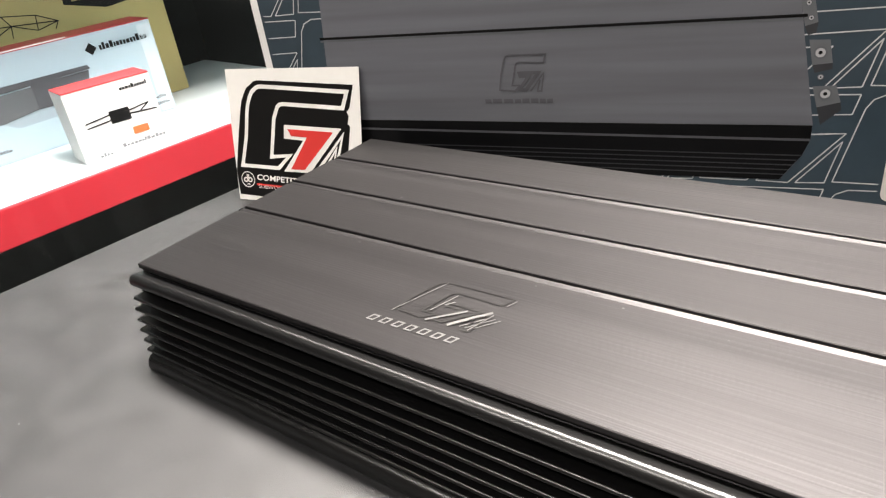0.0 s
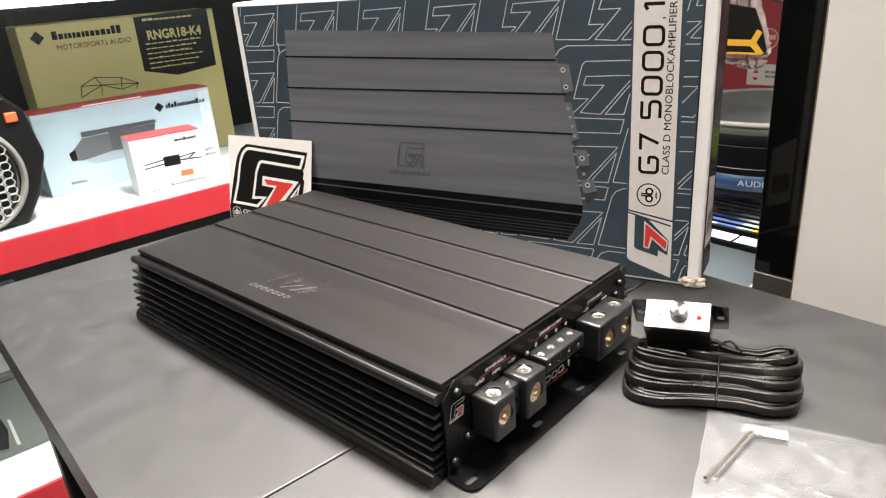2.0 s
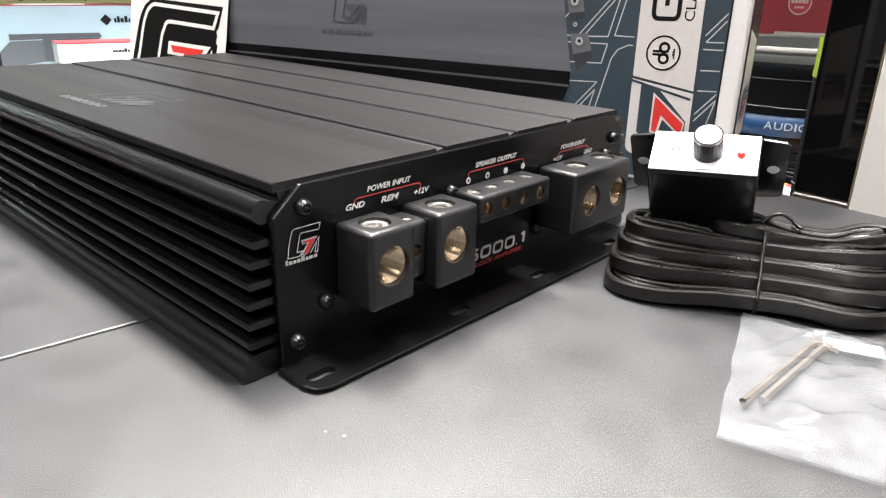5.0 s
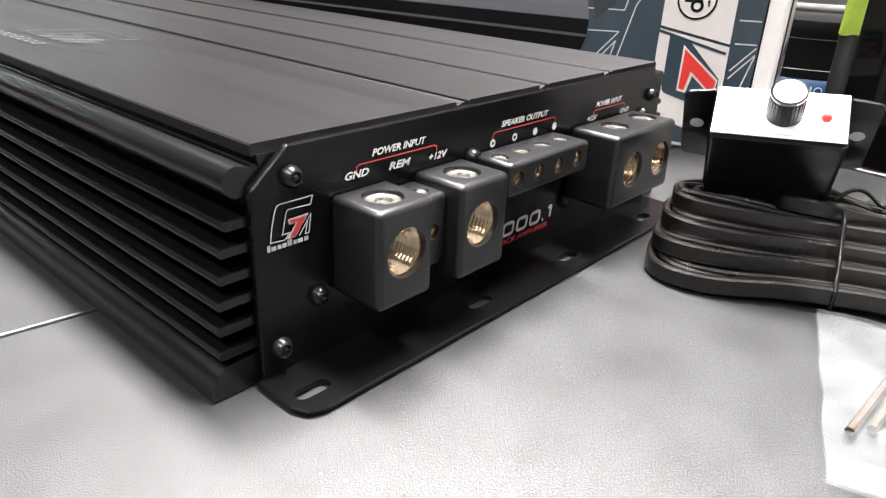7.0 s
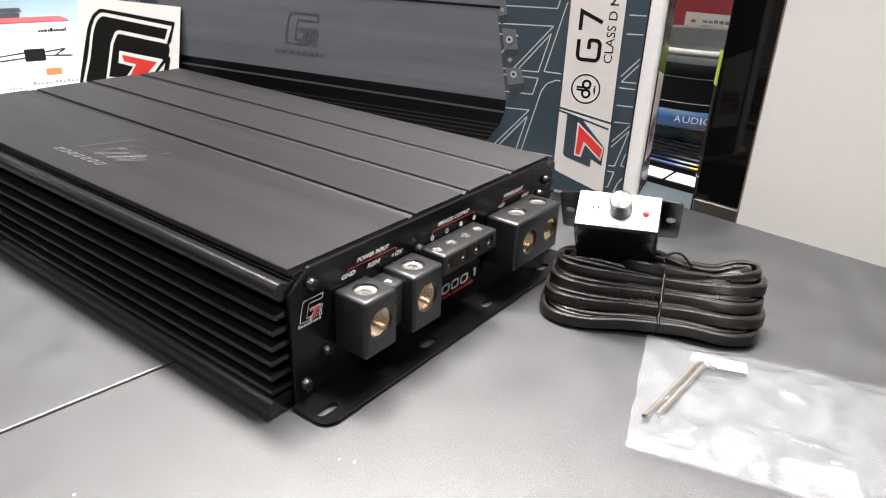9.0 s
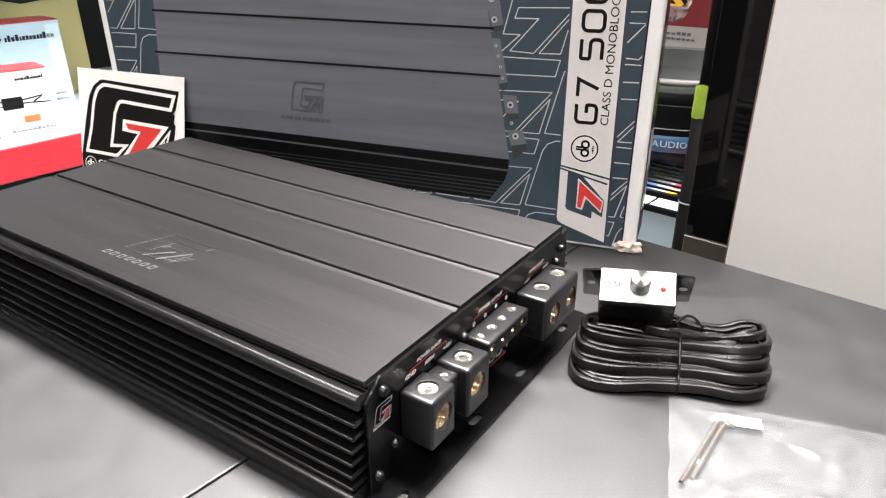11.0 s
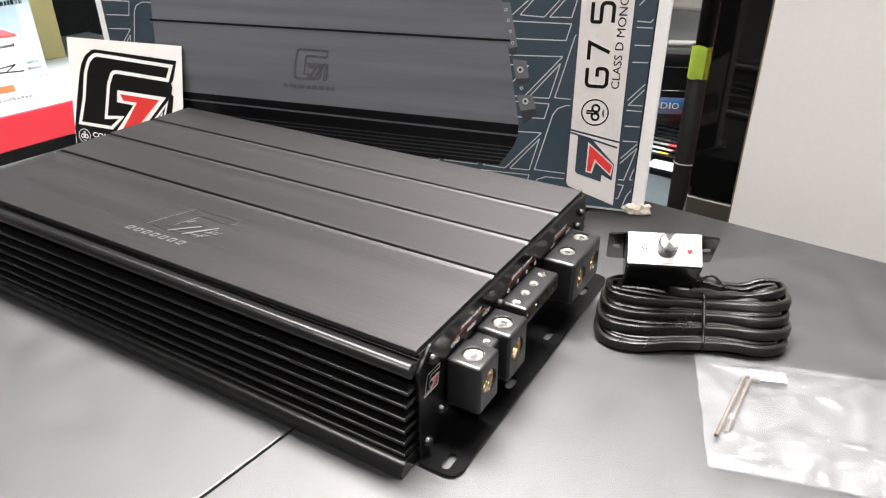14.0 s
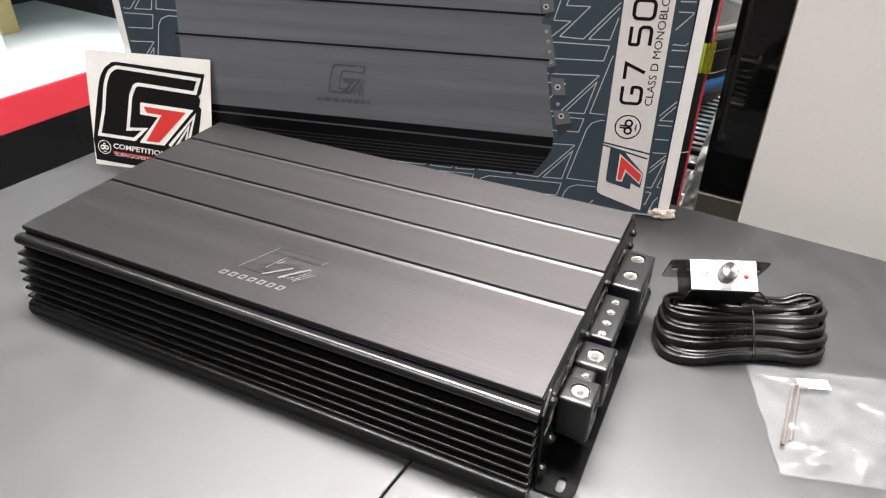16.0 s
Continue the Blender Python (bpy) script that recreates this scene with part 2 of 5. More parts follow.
DARK_WALL = material("dark_wall", (0.03, 0.03, 0.032), 0.7, grain=0.2, stain=0.3, stain_scale=3)
CEIL = material("ceiling_tile", (0.30, 0.30, 0.29), 0.8, grain=0.1)
FLOOR_M = material("grey_floor", (0.09, 0.088, 0.085), 0.45, grain=0.15, stain=0.25, stain_scale=4)
FOIL = material("crumpled_foil", (0.22, 0.22, 0.21), 0.40, 0.2, 0.2, 60, bump=0.6, bump_scale=90)
GLOW = glowing("tube_glow", (1.0, 0.965, 0.93), 20.0)
STRIP_GLOW = glowing("strip_glow", (0.74, 0.95, 1.0), 3.0)


# ---- builders ----
def thing(name, label, category, m=None, group="", kind=""):
    ob = new(name)
    ob.empty_display_size = 0.02
    if m is not None:
        ob.matrix_world = m
    return tagged(ob, label, category, group, kind)


def finish(bm, mat, name, smooth=False):
    me = bpy.data.meshes.new(name)
    bmesh.ops.recalc_face_normals(bm, faces=bm.faces)
    for f in bm.faces:
        f.smooth = smooth
    bm.to_mesh(me)
    bm.free()
    me.materials.append(mat)
    return me


def part(name, bm, mat, parent=None, label="", smooth=False, m=None, kind=""):
    ob = new(name, finish(bm, mat, name, smooth))
    ob.parent = parent
    if m is not None:
        ob.matrix_basis = m
    return tagged(ob, label, "", "", kind)


def single(name, bm, mat, label, category, m=None, smooth=False, group="", kind=""):
    ob = new(name, finish(bm, mat, name, smooth))
    if m is not None:
        ob.matrix_world = m
    return tagged(ob, label, category, group, kind)


def soften(bm, width, seg=2, angle=0.5):
    edges = [e for e in bm.edges if len(e.link_faces) == 2 and e.calc_face_angle(0) > angle]
    bmesh.ops.bevel(bm, geom=edges, offset=width, segments=seg, affect="EDGES", clamp_overlap=True, profile=0.5)
    return bm


def cuboid(x0, x1, y0, y1, z0, z1, bev=0.0, seg=2):
    bm = bmesh.new()
    bmesh.ops.create_cube(bm, size=1)
    for v in bm.verts:
        v.co = (x0 + (v.co.x + 0.5) * (x1 - x0), y0 + (v.co.y + 0.5) * (y1 - y0), z0 + (v.co.z + 0.5) * (z1 - z0))
    return soften(bm, bev, seg) if bev else bm


def prism(points, axis, a, b, bev=0.0, seg=2):
    """A polygon drawn in the plane across the axis, drawn out from a to b along it."""
    put = {"x": lambda p, k: (k, p[0], p[1]), "y": lambda p, k: (p[0], k, p[1]), "z": lambda p, k: (p[0], p[1], k)}[axis]
    bm = bmesh.new()
    low, high = [bm.verts.new(put(p, a)) for p in points], [bm.verts.new(put(p, b)) for p in points]
    bm.faces.new(low)
    bm.faces.new(high[::-1])
    for i in range(len(points)):
        j = (i + 1) % len(points)
        bm.faces.new((low[i], low[j], high[j], high[i]))
    bmesh.ops.recalc_face_normals(bm, faces=bm.faces)
    return soften(bm, bev, seg) if bev else bm


def lathe(profile, m=None, seg=32):
    """Turns (radius, height) pairs round z."""
    bm = bmesh.new()
    rings = []
    for r, h in profile:
        rings.append([bm.verts.new((r * math.cos(2 * math.pi * i / seg), r * math.sin(2 * math.pi * i / seg), h)) for i in range(seg)]
                     if r > 1e-6 else [bm.verts.new((0, 0, h))])
    for a, b in zip(rings, rings[1:]):
        for i in range(seg):
            j = (i + 1) % seg
            if len(a) == 1 and len(b) > 1:
                bm.faces.new((a[0], b[i], b[j]))
            elif len(b) == 1 and len(a) > 1:
                bm.faces.new((a[i], a[j], b[0]))
            elif len(a) > 1:
                bm.faces.new((a[i], a[j], b[j], b[i]))
    if m is not None:
        bm.transform(m)
    return bm


def merge(*bms):
    out = bmesh.new()
    for b in bms:
        me = bpy.data.meshes.new("piece")
        b.to_mesh(me)
        b.free()
        out.from_mesh(me)
        bpy.data.meshes.remove(me)
    return out


def carve(ob, cutters):
    """Takes the closed cutter shapes out of a mesh object for good."""
    for c in cutters:
        bmesh.ops.recalc_face_normals(c, faces=c.faces)
        tool = bpy.data.objects.new("cutter", finish(c, ob.data.materials[0], "cutter"))
        scene.collection.objects.link(tool)
        mod = ob.modifiers.new("cut", "BOOLEAN")
        mod.object, mod.operation, mod.solver = tool, "DIFFERENCE", "EXACT"
        baked = bpy.data.meshes.new_from_object(ob.evaluated_get(bpy.context.evaluated_depsgraph_get()))
        ob.modifiers.clear()
        ob.data = baked
        bpy.data.objects.remove(tool)
    return ob


def sheet(points, h=0.0):
    """A flat printed patch in the xy plane."""
    bm = bmesh.new()
    bm.faces.new([bm.verts.new((x, y, h)) for x, y in points])
    return bm


def strokes(lines, width, h=0.0):
    """Flat printed lines in the xy plane, with mitred joints; a line that ends where it began is closed."""
    bm = bmesh.new()
    for line in lines:
        pts = [Vector(line[0])]
        for p in line[1:]:
            if (Vector(p) - pts[-1]).length > 1e-7:
                pts.append(Vector(p))
        closed = len(pts) > 3 and (pts[0] - pts[-1]).length < 1e-7
        if closed:
            pts.pop()
        if len(pts) < 2:
            continue
        k, rails = len(pts), []
        for i, p in enumerate(pts):
            a = (p - pts[i - 1]).normalized() if i or closed else None
            b = (pts[(i + 1) % k] - p).normalized() if i < k - 1 or closed else None
            a, b = a or b, b or a
            na, nb = Vector((-a.y, a.x)), Vector((-b.y, b.x))
            side = (na + nb).normalized() if (na + nb).length > 1e-6 else na
            side *= width / 2 / max(0.4, side.dot(na))
            rails.append([bm.verts.new((*(p + side), h)), bm.verts.new((*(p - side), h))])
        for (a, b), (c, d) in list(zip(rails, rails[1:])) + ([(rails[-1], rails[0])] if closed else []):
            bm.faces.new((a, b, d, c))
    return bm


def lettering(name, words, mat, parent, m, length, height, thick=0.0, slant=0.0, label=""):
    """Words in the built-in font, scaled to a length and a height of capitals, lying in the xy plane from the origin on."""
    curve = bpy.data.curves.new(name, "FONT")
    curve.body, curve.size, curve.resolution_u, curve.shear, curve.offset = words, 1.0, 3, slant, thick
    tmp = bpy.data.objects.new(name, curve)
    me = bpy.data.meshes.new_from_object(tmp)
    bpy.data.objects.remove(tmp)
    xs, ys = [v.co.x for v in me.vertices], [v.co.y for v in me.vertices]
    sx, sy = length / (max(xs) - min(xs)), height / (max(ys) - min(ys))
    x0, y0 = min(xs), min(ys)
    for v in me.vertices:
        v.co = ((v.co.x - x0) * sx, (v.co.y - y0) * sy, 0)
    me.materials.append(mat)
    ob = new(name, me)
    ob.parent, ob.matrix_basis = parent, m
    return tagged(ob, label)


GLYPHS = {
    "0": (0.80, [[(0.40, 0), (0.66, 0), (0.80, 0.14), (0.80, 0.86), (0.66, 1), (0.14, 1), (0, 0.86), (0, 0.14), (0.14, 0), (0.40, 0)]]),
    "1": (0.26, [[(0, 0.86), (0.16, 1), (0.26, 1), (0.26, 0)]]),
    "5": (0.80, [[(0.80, 1), (0, 1), (0, 0.57), (0.68, 0.57), (0.80, 0.46), (0.80, 0.12), (0.68, 0), (0, 0)]]),
    "7": (0.74, [[(0, 1), (0.74, 1), (0.36, 0)]]),
    "G": (0.80, [[(0.80, 1), (0.12, 1), (0, 0.88), (0, 0.12), (0.12, 0), (0.68, 0), (0.80, 0.12), (0.80, 0.50), (0.44, 0.50)]]),
    ".": (0.06, [[(0, 0.0), (0.06, 0.0)]]),
    " ": (0.16, []),
}


def square_lettering(name, words, mat, parent, m, length, height, weight=0.175, slant=0.0, label=""):
    """Words in wide square-cut strokes, scaled to a length and a height, lying in the xy plane from the origin on."""
    lines, x = [], 0.0
    for ch in words:
        wide, glyph = GLYPHS[ch]
        lines += [[(x + px, py) for px, py in line] for line in glyph]
        x += wide + 0.36
    total, half = x - 0.36 + weight, weight / 2

    def rounded(line):
        out = [line[0]]
        for a, p, b in zip(line, line[1:], line[2:]):
            short = min(0.5 * math.hypot(a[0] - p[0], a[1] - p[1]), 0.5 * math.hypot(b[0] - p[0], b[1] - p[1]), 0.085)
            ends = [tuple(p[i] + (q[i] - p[i]) * short / math.hypot(q[0] - p[0], q[1] - p[1]) for i in (0, 1)) for q in (a, b)]
            out += [tuple((1 - f) ** 2 * ends[0][i] + 2 * f * (1 - f) * p[i] + f * f * ends[1][i] for i in (0, 1)) for f in (0, 0.33, 0.67, 1)]
        return out + [line[-1]]

    lines = [line if len(line) < 4 else rounded(line) for line in lines]
    sx, sy = length / total, height / (1 + weight)
    out = [[((px + half) * sx + slant * (py + half) * sy, (py + half) * sy) for px, py in line] for line in lines]
    return part(name, strokes(out, weight * sy), mat, parent, label, m=m)


def bars(name, mat, parent, m, length, height, count, seed=1, label=""):
    """Unreadable writing or a word mark, as plain blocks of its size."""
    r = random.Random(seed)
    cuts = sorted(r.uniform(0.7, 1.3) for _ in range(count))
    r.shuffle(cuts)
    total, x, bm = sum(cuts), 0.0, bmesh.new()
    for c in cuts:
        w = length * c / total
        tall = height * r.choice((0.62, 0.66, 0.70, 1.0))
        bm.faces.new([bm.verts.new(p) for p in ((x, 0, 0), (x + w * 0.80, 0, 0), (x + w * 0.80, tall, 0), (x, tall, 0))])
        x += w
    return part(name, bm, mat, parent, label, m=m)


def ribbon(path, wide, tall, closed=True):
    """A flat band swept along a path of points: wide across, tall upwards, with rounded corners."""
    bm, rings = bmesh.new(), []
    k = len(path)
    for i, p in enumerate(path):
        p = Vector(p)
        a, b = Vector(path[(i - 1) % k] if closed else path[max(i - 1, 0)]), Vector(path[(i + 1) % k] if closed else path[min(i + 1, k - 1)])
        d = (b - a).normalized()
        side = d.cross(Vector((0, 0, 1))).normalized()
        up = side.cross(d)
        a, b, c = wide / 2, tall / 2, 0.25 * wide
        ring = [bm.verts.new(p + side * x + up * y) for x, y in ((a, -b + c), (a, b - c), (a - c, b), (-a + c, b), (-a, b - c), (-a, -b + c), (-a + c, -b), (a - c, -b))]
        rings.append(ring)
    pairs = list(zip(rings, rings[1:])) + ([(rings[-1], rings[0])] if closed else [])
    for a, b in pairs:
        for j in range(8):
            bm.faces.new((a[j], a[(j + 1) % 8], b[(j + 1) % 8], b[j]))
    if not closed:
        bm.faces.new(rings[0])
        bm.faces.new(rings[-1][::-1])
    return bm


def emblem(parent, m, size, dark, light, red, hollow=False, prefix="emblem", line=0.024):
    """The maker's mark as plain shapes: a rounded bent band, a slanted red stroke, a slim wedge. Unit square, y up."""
    at = lambda pts: [(size * x, size * (0.8 - y)) for x, y in pts]
    if not hollow:
        part(prefix + "_ground", sheet(at([(0.02, 0.80), (0.045, 0.55), (0.096, 0.29), (0.14, 0.16), (0.18, 0.105), (0.235, 0.081), (0.973, 0.077), (0.955, 0.16), (0.91, 0.28), (0.895, 0.29), (0.925, 0.31), (0.90, 0.80)])), dark, parent, m=m)
    band = at([(0.046, 0.739), (0.085, 0.5), (0.142, 0.286), (0.175, 0.19), (0.205, 0.14), (0.26, 0.12), (0.924, 0.12), (0.876, 0.267), (0.443, 0.248), (0.40, 0.26), (0.375, 0.30), (0.286, 0.66), (0.43, 0.658), (0.33, 0.762), (0.046, 0.739)])
    part(prefix + "_band", strokes([band], line * size), light, parent, m=m @ pose(0, 0, 0.0002))
    part(prefix + "_rim", strokes([at([(0.433, 0.44), (0.78, 0.434), (0.538, 0.742), (0.419, 0.737), (0.605, 0.494), (0.446, 0.491), (0.433, 0.44)])], max(line, line * 3.0 - 0.022) * size), light, parent, m=m @ pose(0, 0, 0.0002))
    if red:
        part(prefix + "_stroke", sheet(at([(0.433, 0.44), (0.78, 0.434), (0.538, 0.742), (0.419, 0.737), (0.605, 0.494), (0.446, 0.491)])), red, parent, m=m @ pose(0, 0, 0.0004))
    part(prefix + "_wedge", strokes([at([(0.62, 0.765), (0.875, 0.44), (0.82, 0.765), (0.745, 0.765), (0.80, 0.56)])], line * size), light, parent, m=m @ pose(0, 0, 0.0002))


def disc_mark(parent, m, r, ground, ink, name="round_mark"):
    part(name, lathe([(0, 0), (r, 0)], m, 28), ground, parent)
    part(name + "_ring", lathe([(r * 0.9, 0), (r, 0)], m @ pose(0, 0, 0.0002), 28), ink, parent)
    loops = merge(lathe([(r * 0.17, 0), (r * 0.33, 0)], m @ pose(-r * 0.31, -r * 0.04, 0.0002), 20), lathe([(r * 0.17, 0), (r * 0.33, 0)], m @ pose(r * 0.31, -r * 0.04, 0.0002), 20))
    stems = strokes([[(-r * 0.09, -r * 0.30), (-r * 0.09, r * 0.62)], [(r * 0.09, -r * 0.30), (r * 0.09, r * 0.62)]], r * 0.14)
    stems.transform(m @ pose(0, 0, 0.0002))
    part(name + "_loops", merge(loops, stems), ink, parent)
    bars(name + "_print", ink, parent, m @ pose(-r * 0.30, -r * 0.66, 0.0002), r * 0.60, r * 0.14, 5, 2)


# ---- the room ----
def room():
    single("floor", cuboid(-3.0, 3.0, -3.0, 3.0, FLOOR - 0.1, FLOOR), FLOOR_M, "grey shop floor under the tables", "floor", kind="structure")
    single("ceiling", cuboid(-3.0, 3.0, -3.0, 3.0, CEILING, CEILING + 0.1), CEIL, "pale grey ceiling of the shop", "ceiling", kind="structure")
    single("wall_north", cuboid(-3.0, 3.0, 2.4, 2.5, 0.45, CEILING), UPPER_WALL, "grey upper wall behind the shelving", "wall", kind="structure")
    single("dado", cuboid(-3.0, 3.0, 2.39, 2.5, FLOOR, 0.45), DARK_WALL, "dark lower wall behind the shelving", "wall", kind="structure")
    single("wall_south", cuboid(-3.0, 3.0, -2.5, -2.4, FLOOR, CEILING), WALL, "plain painted shop wall", "wall", kind="structure")
    single("wall_west", cuboid(-2.6, -2.5, -2.4, 2.4, FLOOR, CEILING), DARK_WALL, "dark painted wall behind the display case", "wall", kind="structure")
    single("wall_east", cuboid(2.5, 2.6, -2.4, 2.4, FLOOR, CEILING), WALL, "plain painted shop wall", "wall", kind="structure")
    for x, y, _ in TUBES:
        lamp = thing("ceiling_light", "white ceiling light with glowing tubes", "ceiling light", pose(x, y, CEILING), "ceiling lights")
        part("tray", cuboid(-0.62, 0.62, -0.18, 0.18, -0.05, -0.002, 0.008), CEIL, lamp)
        for dy in (-0.08, 0.08):
            part("tube", lathe([(0, -0.57), (0.013, -0.57), (0.013, 0.57), (0, 0.57)], pose(0, dy, -0.068, 0, 90, 0), 12), GLOW, lamp, "glowing tube")


room()

# ---- two square tables ----
SEAM, SIDE = -0.0615, 0.4915
FRONT, BACK = -0.1545, 0.3350


def square_table(u0, u1, label):
    t = thing("side_table", label, "table", CASE_TURN, "black square tables")
    bm = cuboid(u0 + 0.0006, u1 - 0.0006, FRONT, BACK, -0.034, 0.0)
    near = lambda e: all(abs(v.co.x - SEAM) < 0.01 for v in e.verts)
    bmesh.ops.bevel(bm, geom=[e for e in bm.edges if near(e)], offset=0.0009, segments=2, affect="EDGES", profile=0.5)
    sharp = [e for e in bm.edges if len(e.link_faces) == 2 and e.calc_face_angle(0) > 1.2 and not any(abs(v.co.x - SEAM) < 0.01 for v in e.verts)]
    bmesh.ops.bevel(bm, geom=sharp, offset=0.008, segments=4, affect="EDGES", profile=0.5)
    part("tabletop", bm, VINYL, t)
    part("apron", cuboid(u0 + 0.03, u1 - 0.03, FRONT + 0.03, BACK - 0.03, -0.07, -0.034, 0.003), BLACK_FRAME, t)
    for u in (u0 + 0.035, u1 - 0.035):
        for v in (FRONT + 0.035, BACK - 0.035):
            leg = part("leg", cuboid(u - 0.015, u + 0.015, v - 0.015, v + 0.015, FLOOR, -0.034, 0.003), BLACK_FRAME, t)
            part("foot_cap", cuboid(u - 0.017, u + 0.017, v - 0.017, v + 0.017, FLOOR, FLOOR + 0.02, 0.003), RUBBER, leg)
    return t


square_table(SEAM - SIDE, SEAM, "black leatherette-topped square table with a metal leg frame")
square_table(SEAM, SEAM + SIDE, "black leatherette-topped square table pushed against its twin")

# ---- the amplifier ----
L, W, H = 0.360, 0.195, 0.0613


def fin(z, out, thick, tip):
    """The outline of one cooling fin, from its root to its rounded tip, top to bottom."""
    pts = [(0.0, z + thick * 0.75)]
    n = 14 if tip > 0.002 else 6
    for k in range(n + 1):
        a = math.radians(90 - 180 / n * k)
        pts.append((-out + tip * (1 - math.cos(a)), z + tip * math.sin(a)))
    return pts + [(0.0, z - thick * 0.75)]


def heat_sink():
    """The extrusion's outline: front fins, floor, back fins, deck under the top panels."""
    left = [(0.001, 0.0588), (0.0015, 0.0562)]
    rows = [(0.0536, 0.0092, 0.0030, 0.0037), (0.0440, 0.0104, 0.0016, 0.0011), (0.0378, 0.0118, 0.0015, 0.0011), (0.0313, 0.0127, 0.0015, 0.0011), (0.0250, 0.0136, 0.0015, 0.0011), (0.0184, 0.0139, 0.0015, 0.0011), (0.0119, 0.0141, 0.0015, 0.0011)]
    for z, out, thick, tip in rows:
        left += [(0.0012 + p[0], p[1]) for p in fin(z, out, thick, tip)]
    left += [(0.0012, 0.0090), (-0.0105, 0.0086), (-0.0128, 0.0078), (-0.0143, 0.0060), (-0.0155, 0.0026), (-0.0153, 0.0004), (0.006, 0.0004)]
    right = [(W - y, z) for y, z in reversed(left)]
    return left + right


def amplifier():
    amp = thing("car_amplifier", "black brushed aluminium car amplifier with finned sides on tables", "amplifier")
    sink = part("heat_sink", prism(heat_sink(), "x", -L, 0.0008), ANODISED, amp, "black anodised finned heat sink", True)
    sink.data.set_sharp_from_angle(angle=0.6)
    cuts = [0.0, 0.0736, 0.1153, 0.1570, W]
    for i, (a, b) in enumerate(zip(cuts, cuts[1:])):
        y0 = a + (0.0017 if i else 0)
        if i < 3:
            profile = [(y0, H - 0.0028), (y0, H - 0.0004), (y0 + 0.0004, H), (b - 0.0044, H), (b - 0.0040, H - 0.0013), (b - 0.0006, H - 0.0003), (b - 0.0002, H - 0.0006), (b - 0.0002, H - 0.0028)]
        else:
            profile = [(y0, H - 0.0028), (y0, H - 0.0004), (y0 + 0.0004, H), (b - 0.0006, H), (b, H - 0.0006), (b, H - 0.0028)]
        part("top_panel", prism(profile, "x", -L, 0.0), BRUSHED, amp, "brushed black top panel")
    # end plates
    outline = [(-0.0025, 0.0515), (0.0078, 0.0603), (W - 0.0078, 0.0603), (W + 0.0025, 0.0515), (W + 0.0025, 0.0012), (-0.0025, 0.0012)]
    for x0, x1, sign in ((0.0008, 0.0028, 1), (-L - 0.002, -L, -1)):
        plate = part("end_plate", prism(outline, "x", x0, x1, 0.0004, 1), PLATE, amp, "black steel end plate")
        if sign < 0:
            continue
        # bent mounting flange with rounded corners and oblong slots
        xa, xb = (x1 - 0.0005, 0.0225) if sign > 0 else (x0 + 0.0005, -L - 0.0235)
        y0, y1, r = -0.0045, W + 0.0045, 0.006
        pts = [(xa, y0), (xb - sign * r, y0), (xb - sign * r * 0.3, y0 + r * 0.3), (xb, y0 + r), (xb, y1 - r), (xb - sign * r * 0.3, y1 - r * 0.3), (xb - sign * r, y1), (xa, y1)]
        flange = part("mounting_flange", prism(pts, "z", 0.0006, 0.0021, 0.0004, 1), PLATE, plate, "bent flange with screw slots")
        slots = [0.0036, 0.0682, 0.1180, W - 0.0205] if sign > 0 else [0.0050, W - 0.010]
        tools = []
        for s in slots:
            c = xa + sign * 0.0120
            ring = [(c + 0.0022 * math.cos(math.radians(30 * k)), s + 0.0030 + 0.0022 * math.sin(math.radians(30 * k))) for k in range(7)]
            ring += [(c + 0.0022 * math.cos(math.radians(180 + 30 * k)), s - 0.0030 + 0.0022 * math.sin(math.radians(180 + 30 * k))) for k in range(7)]
            tools.append(prism(ring, "z", 0.0, 0.01))
        carve(flange, tools)
    face = 0.0028

    def on_plate(y, z, lift=0.0002):
        return Matrix(((0, 0, 1, face + lift), (1, 0, 0, y), (0, 1, 0, z), (0, 0, 0, 1)))

    out = pose(0, 0, 0, 0, 90, 0)
    for y, z in ((0.0083, 0.0529), (0.0154, 0.0192), (0.0030, 0.0092), (0.0743, 0.0446), (0.1300, 0.0171), (0.1885, 0.0490), (0.1831, 0.0418), (0.1905, 0.0095)):
        s = part("screw", lathe([(0, 0.0026), (0.0009, 0.0026), (0.0009, 0.0016), (0.0014, 0.0018), (0.0014, 0.0027), (0.0019, 0.0025), (0.0026, 0.0014), (0.0028, 0)], Matrix.Translation((face, y, z)) @ out, 18), SCREW, amp, "black hex-socket screw", True)

    # terminal blocks
    def hole(y, r, axis, x, z, owner, depth=0.0125):
        """A gilt threaded bore: rim ring, ribbed wall, floor painted dark for its shade."""
        m = Matrix.Translation((x, y, z)) @ (out if axis == "x" else Matrix())
        prof = [(r * 0.985, -0.0011), (r * 0.90, -0.0011)] if axis == "x" else [(r * 0.985, -0.0004)]
        steps = 9
        for k in range(steps):
            prof += [(r * 0.90, -0.0013 - (depth - 0.0013) * (k + 0.2) / steps), (r * 0.80, -0.0013 - (depth - 0.0013) * (k + 0.7) / steps)]
        part("bore", lathe(prof, m, 28), BRASS if axis == "x" else SCREW, owner, "gilt threaded bore" if axis == "x" else "dark threaded bore")
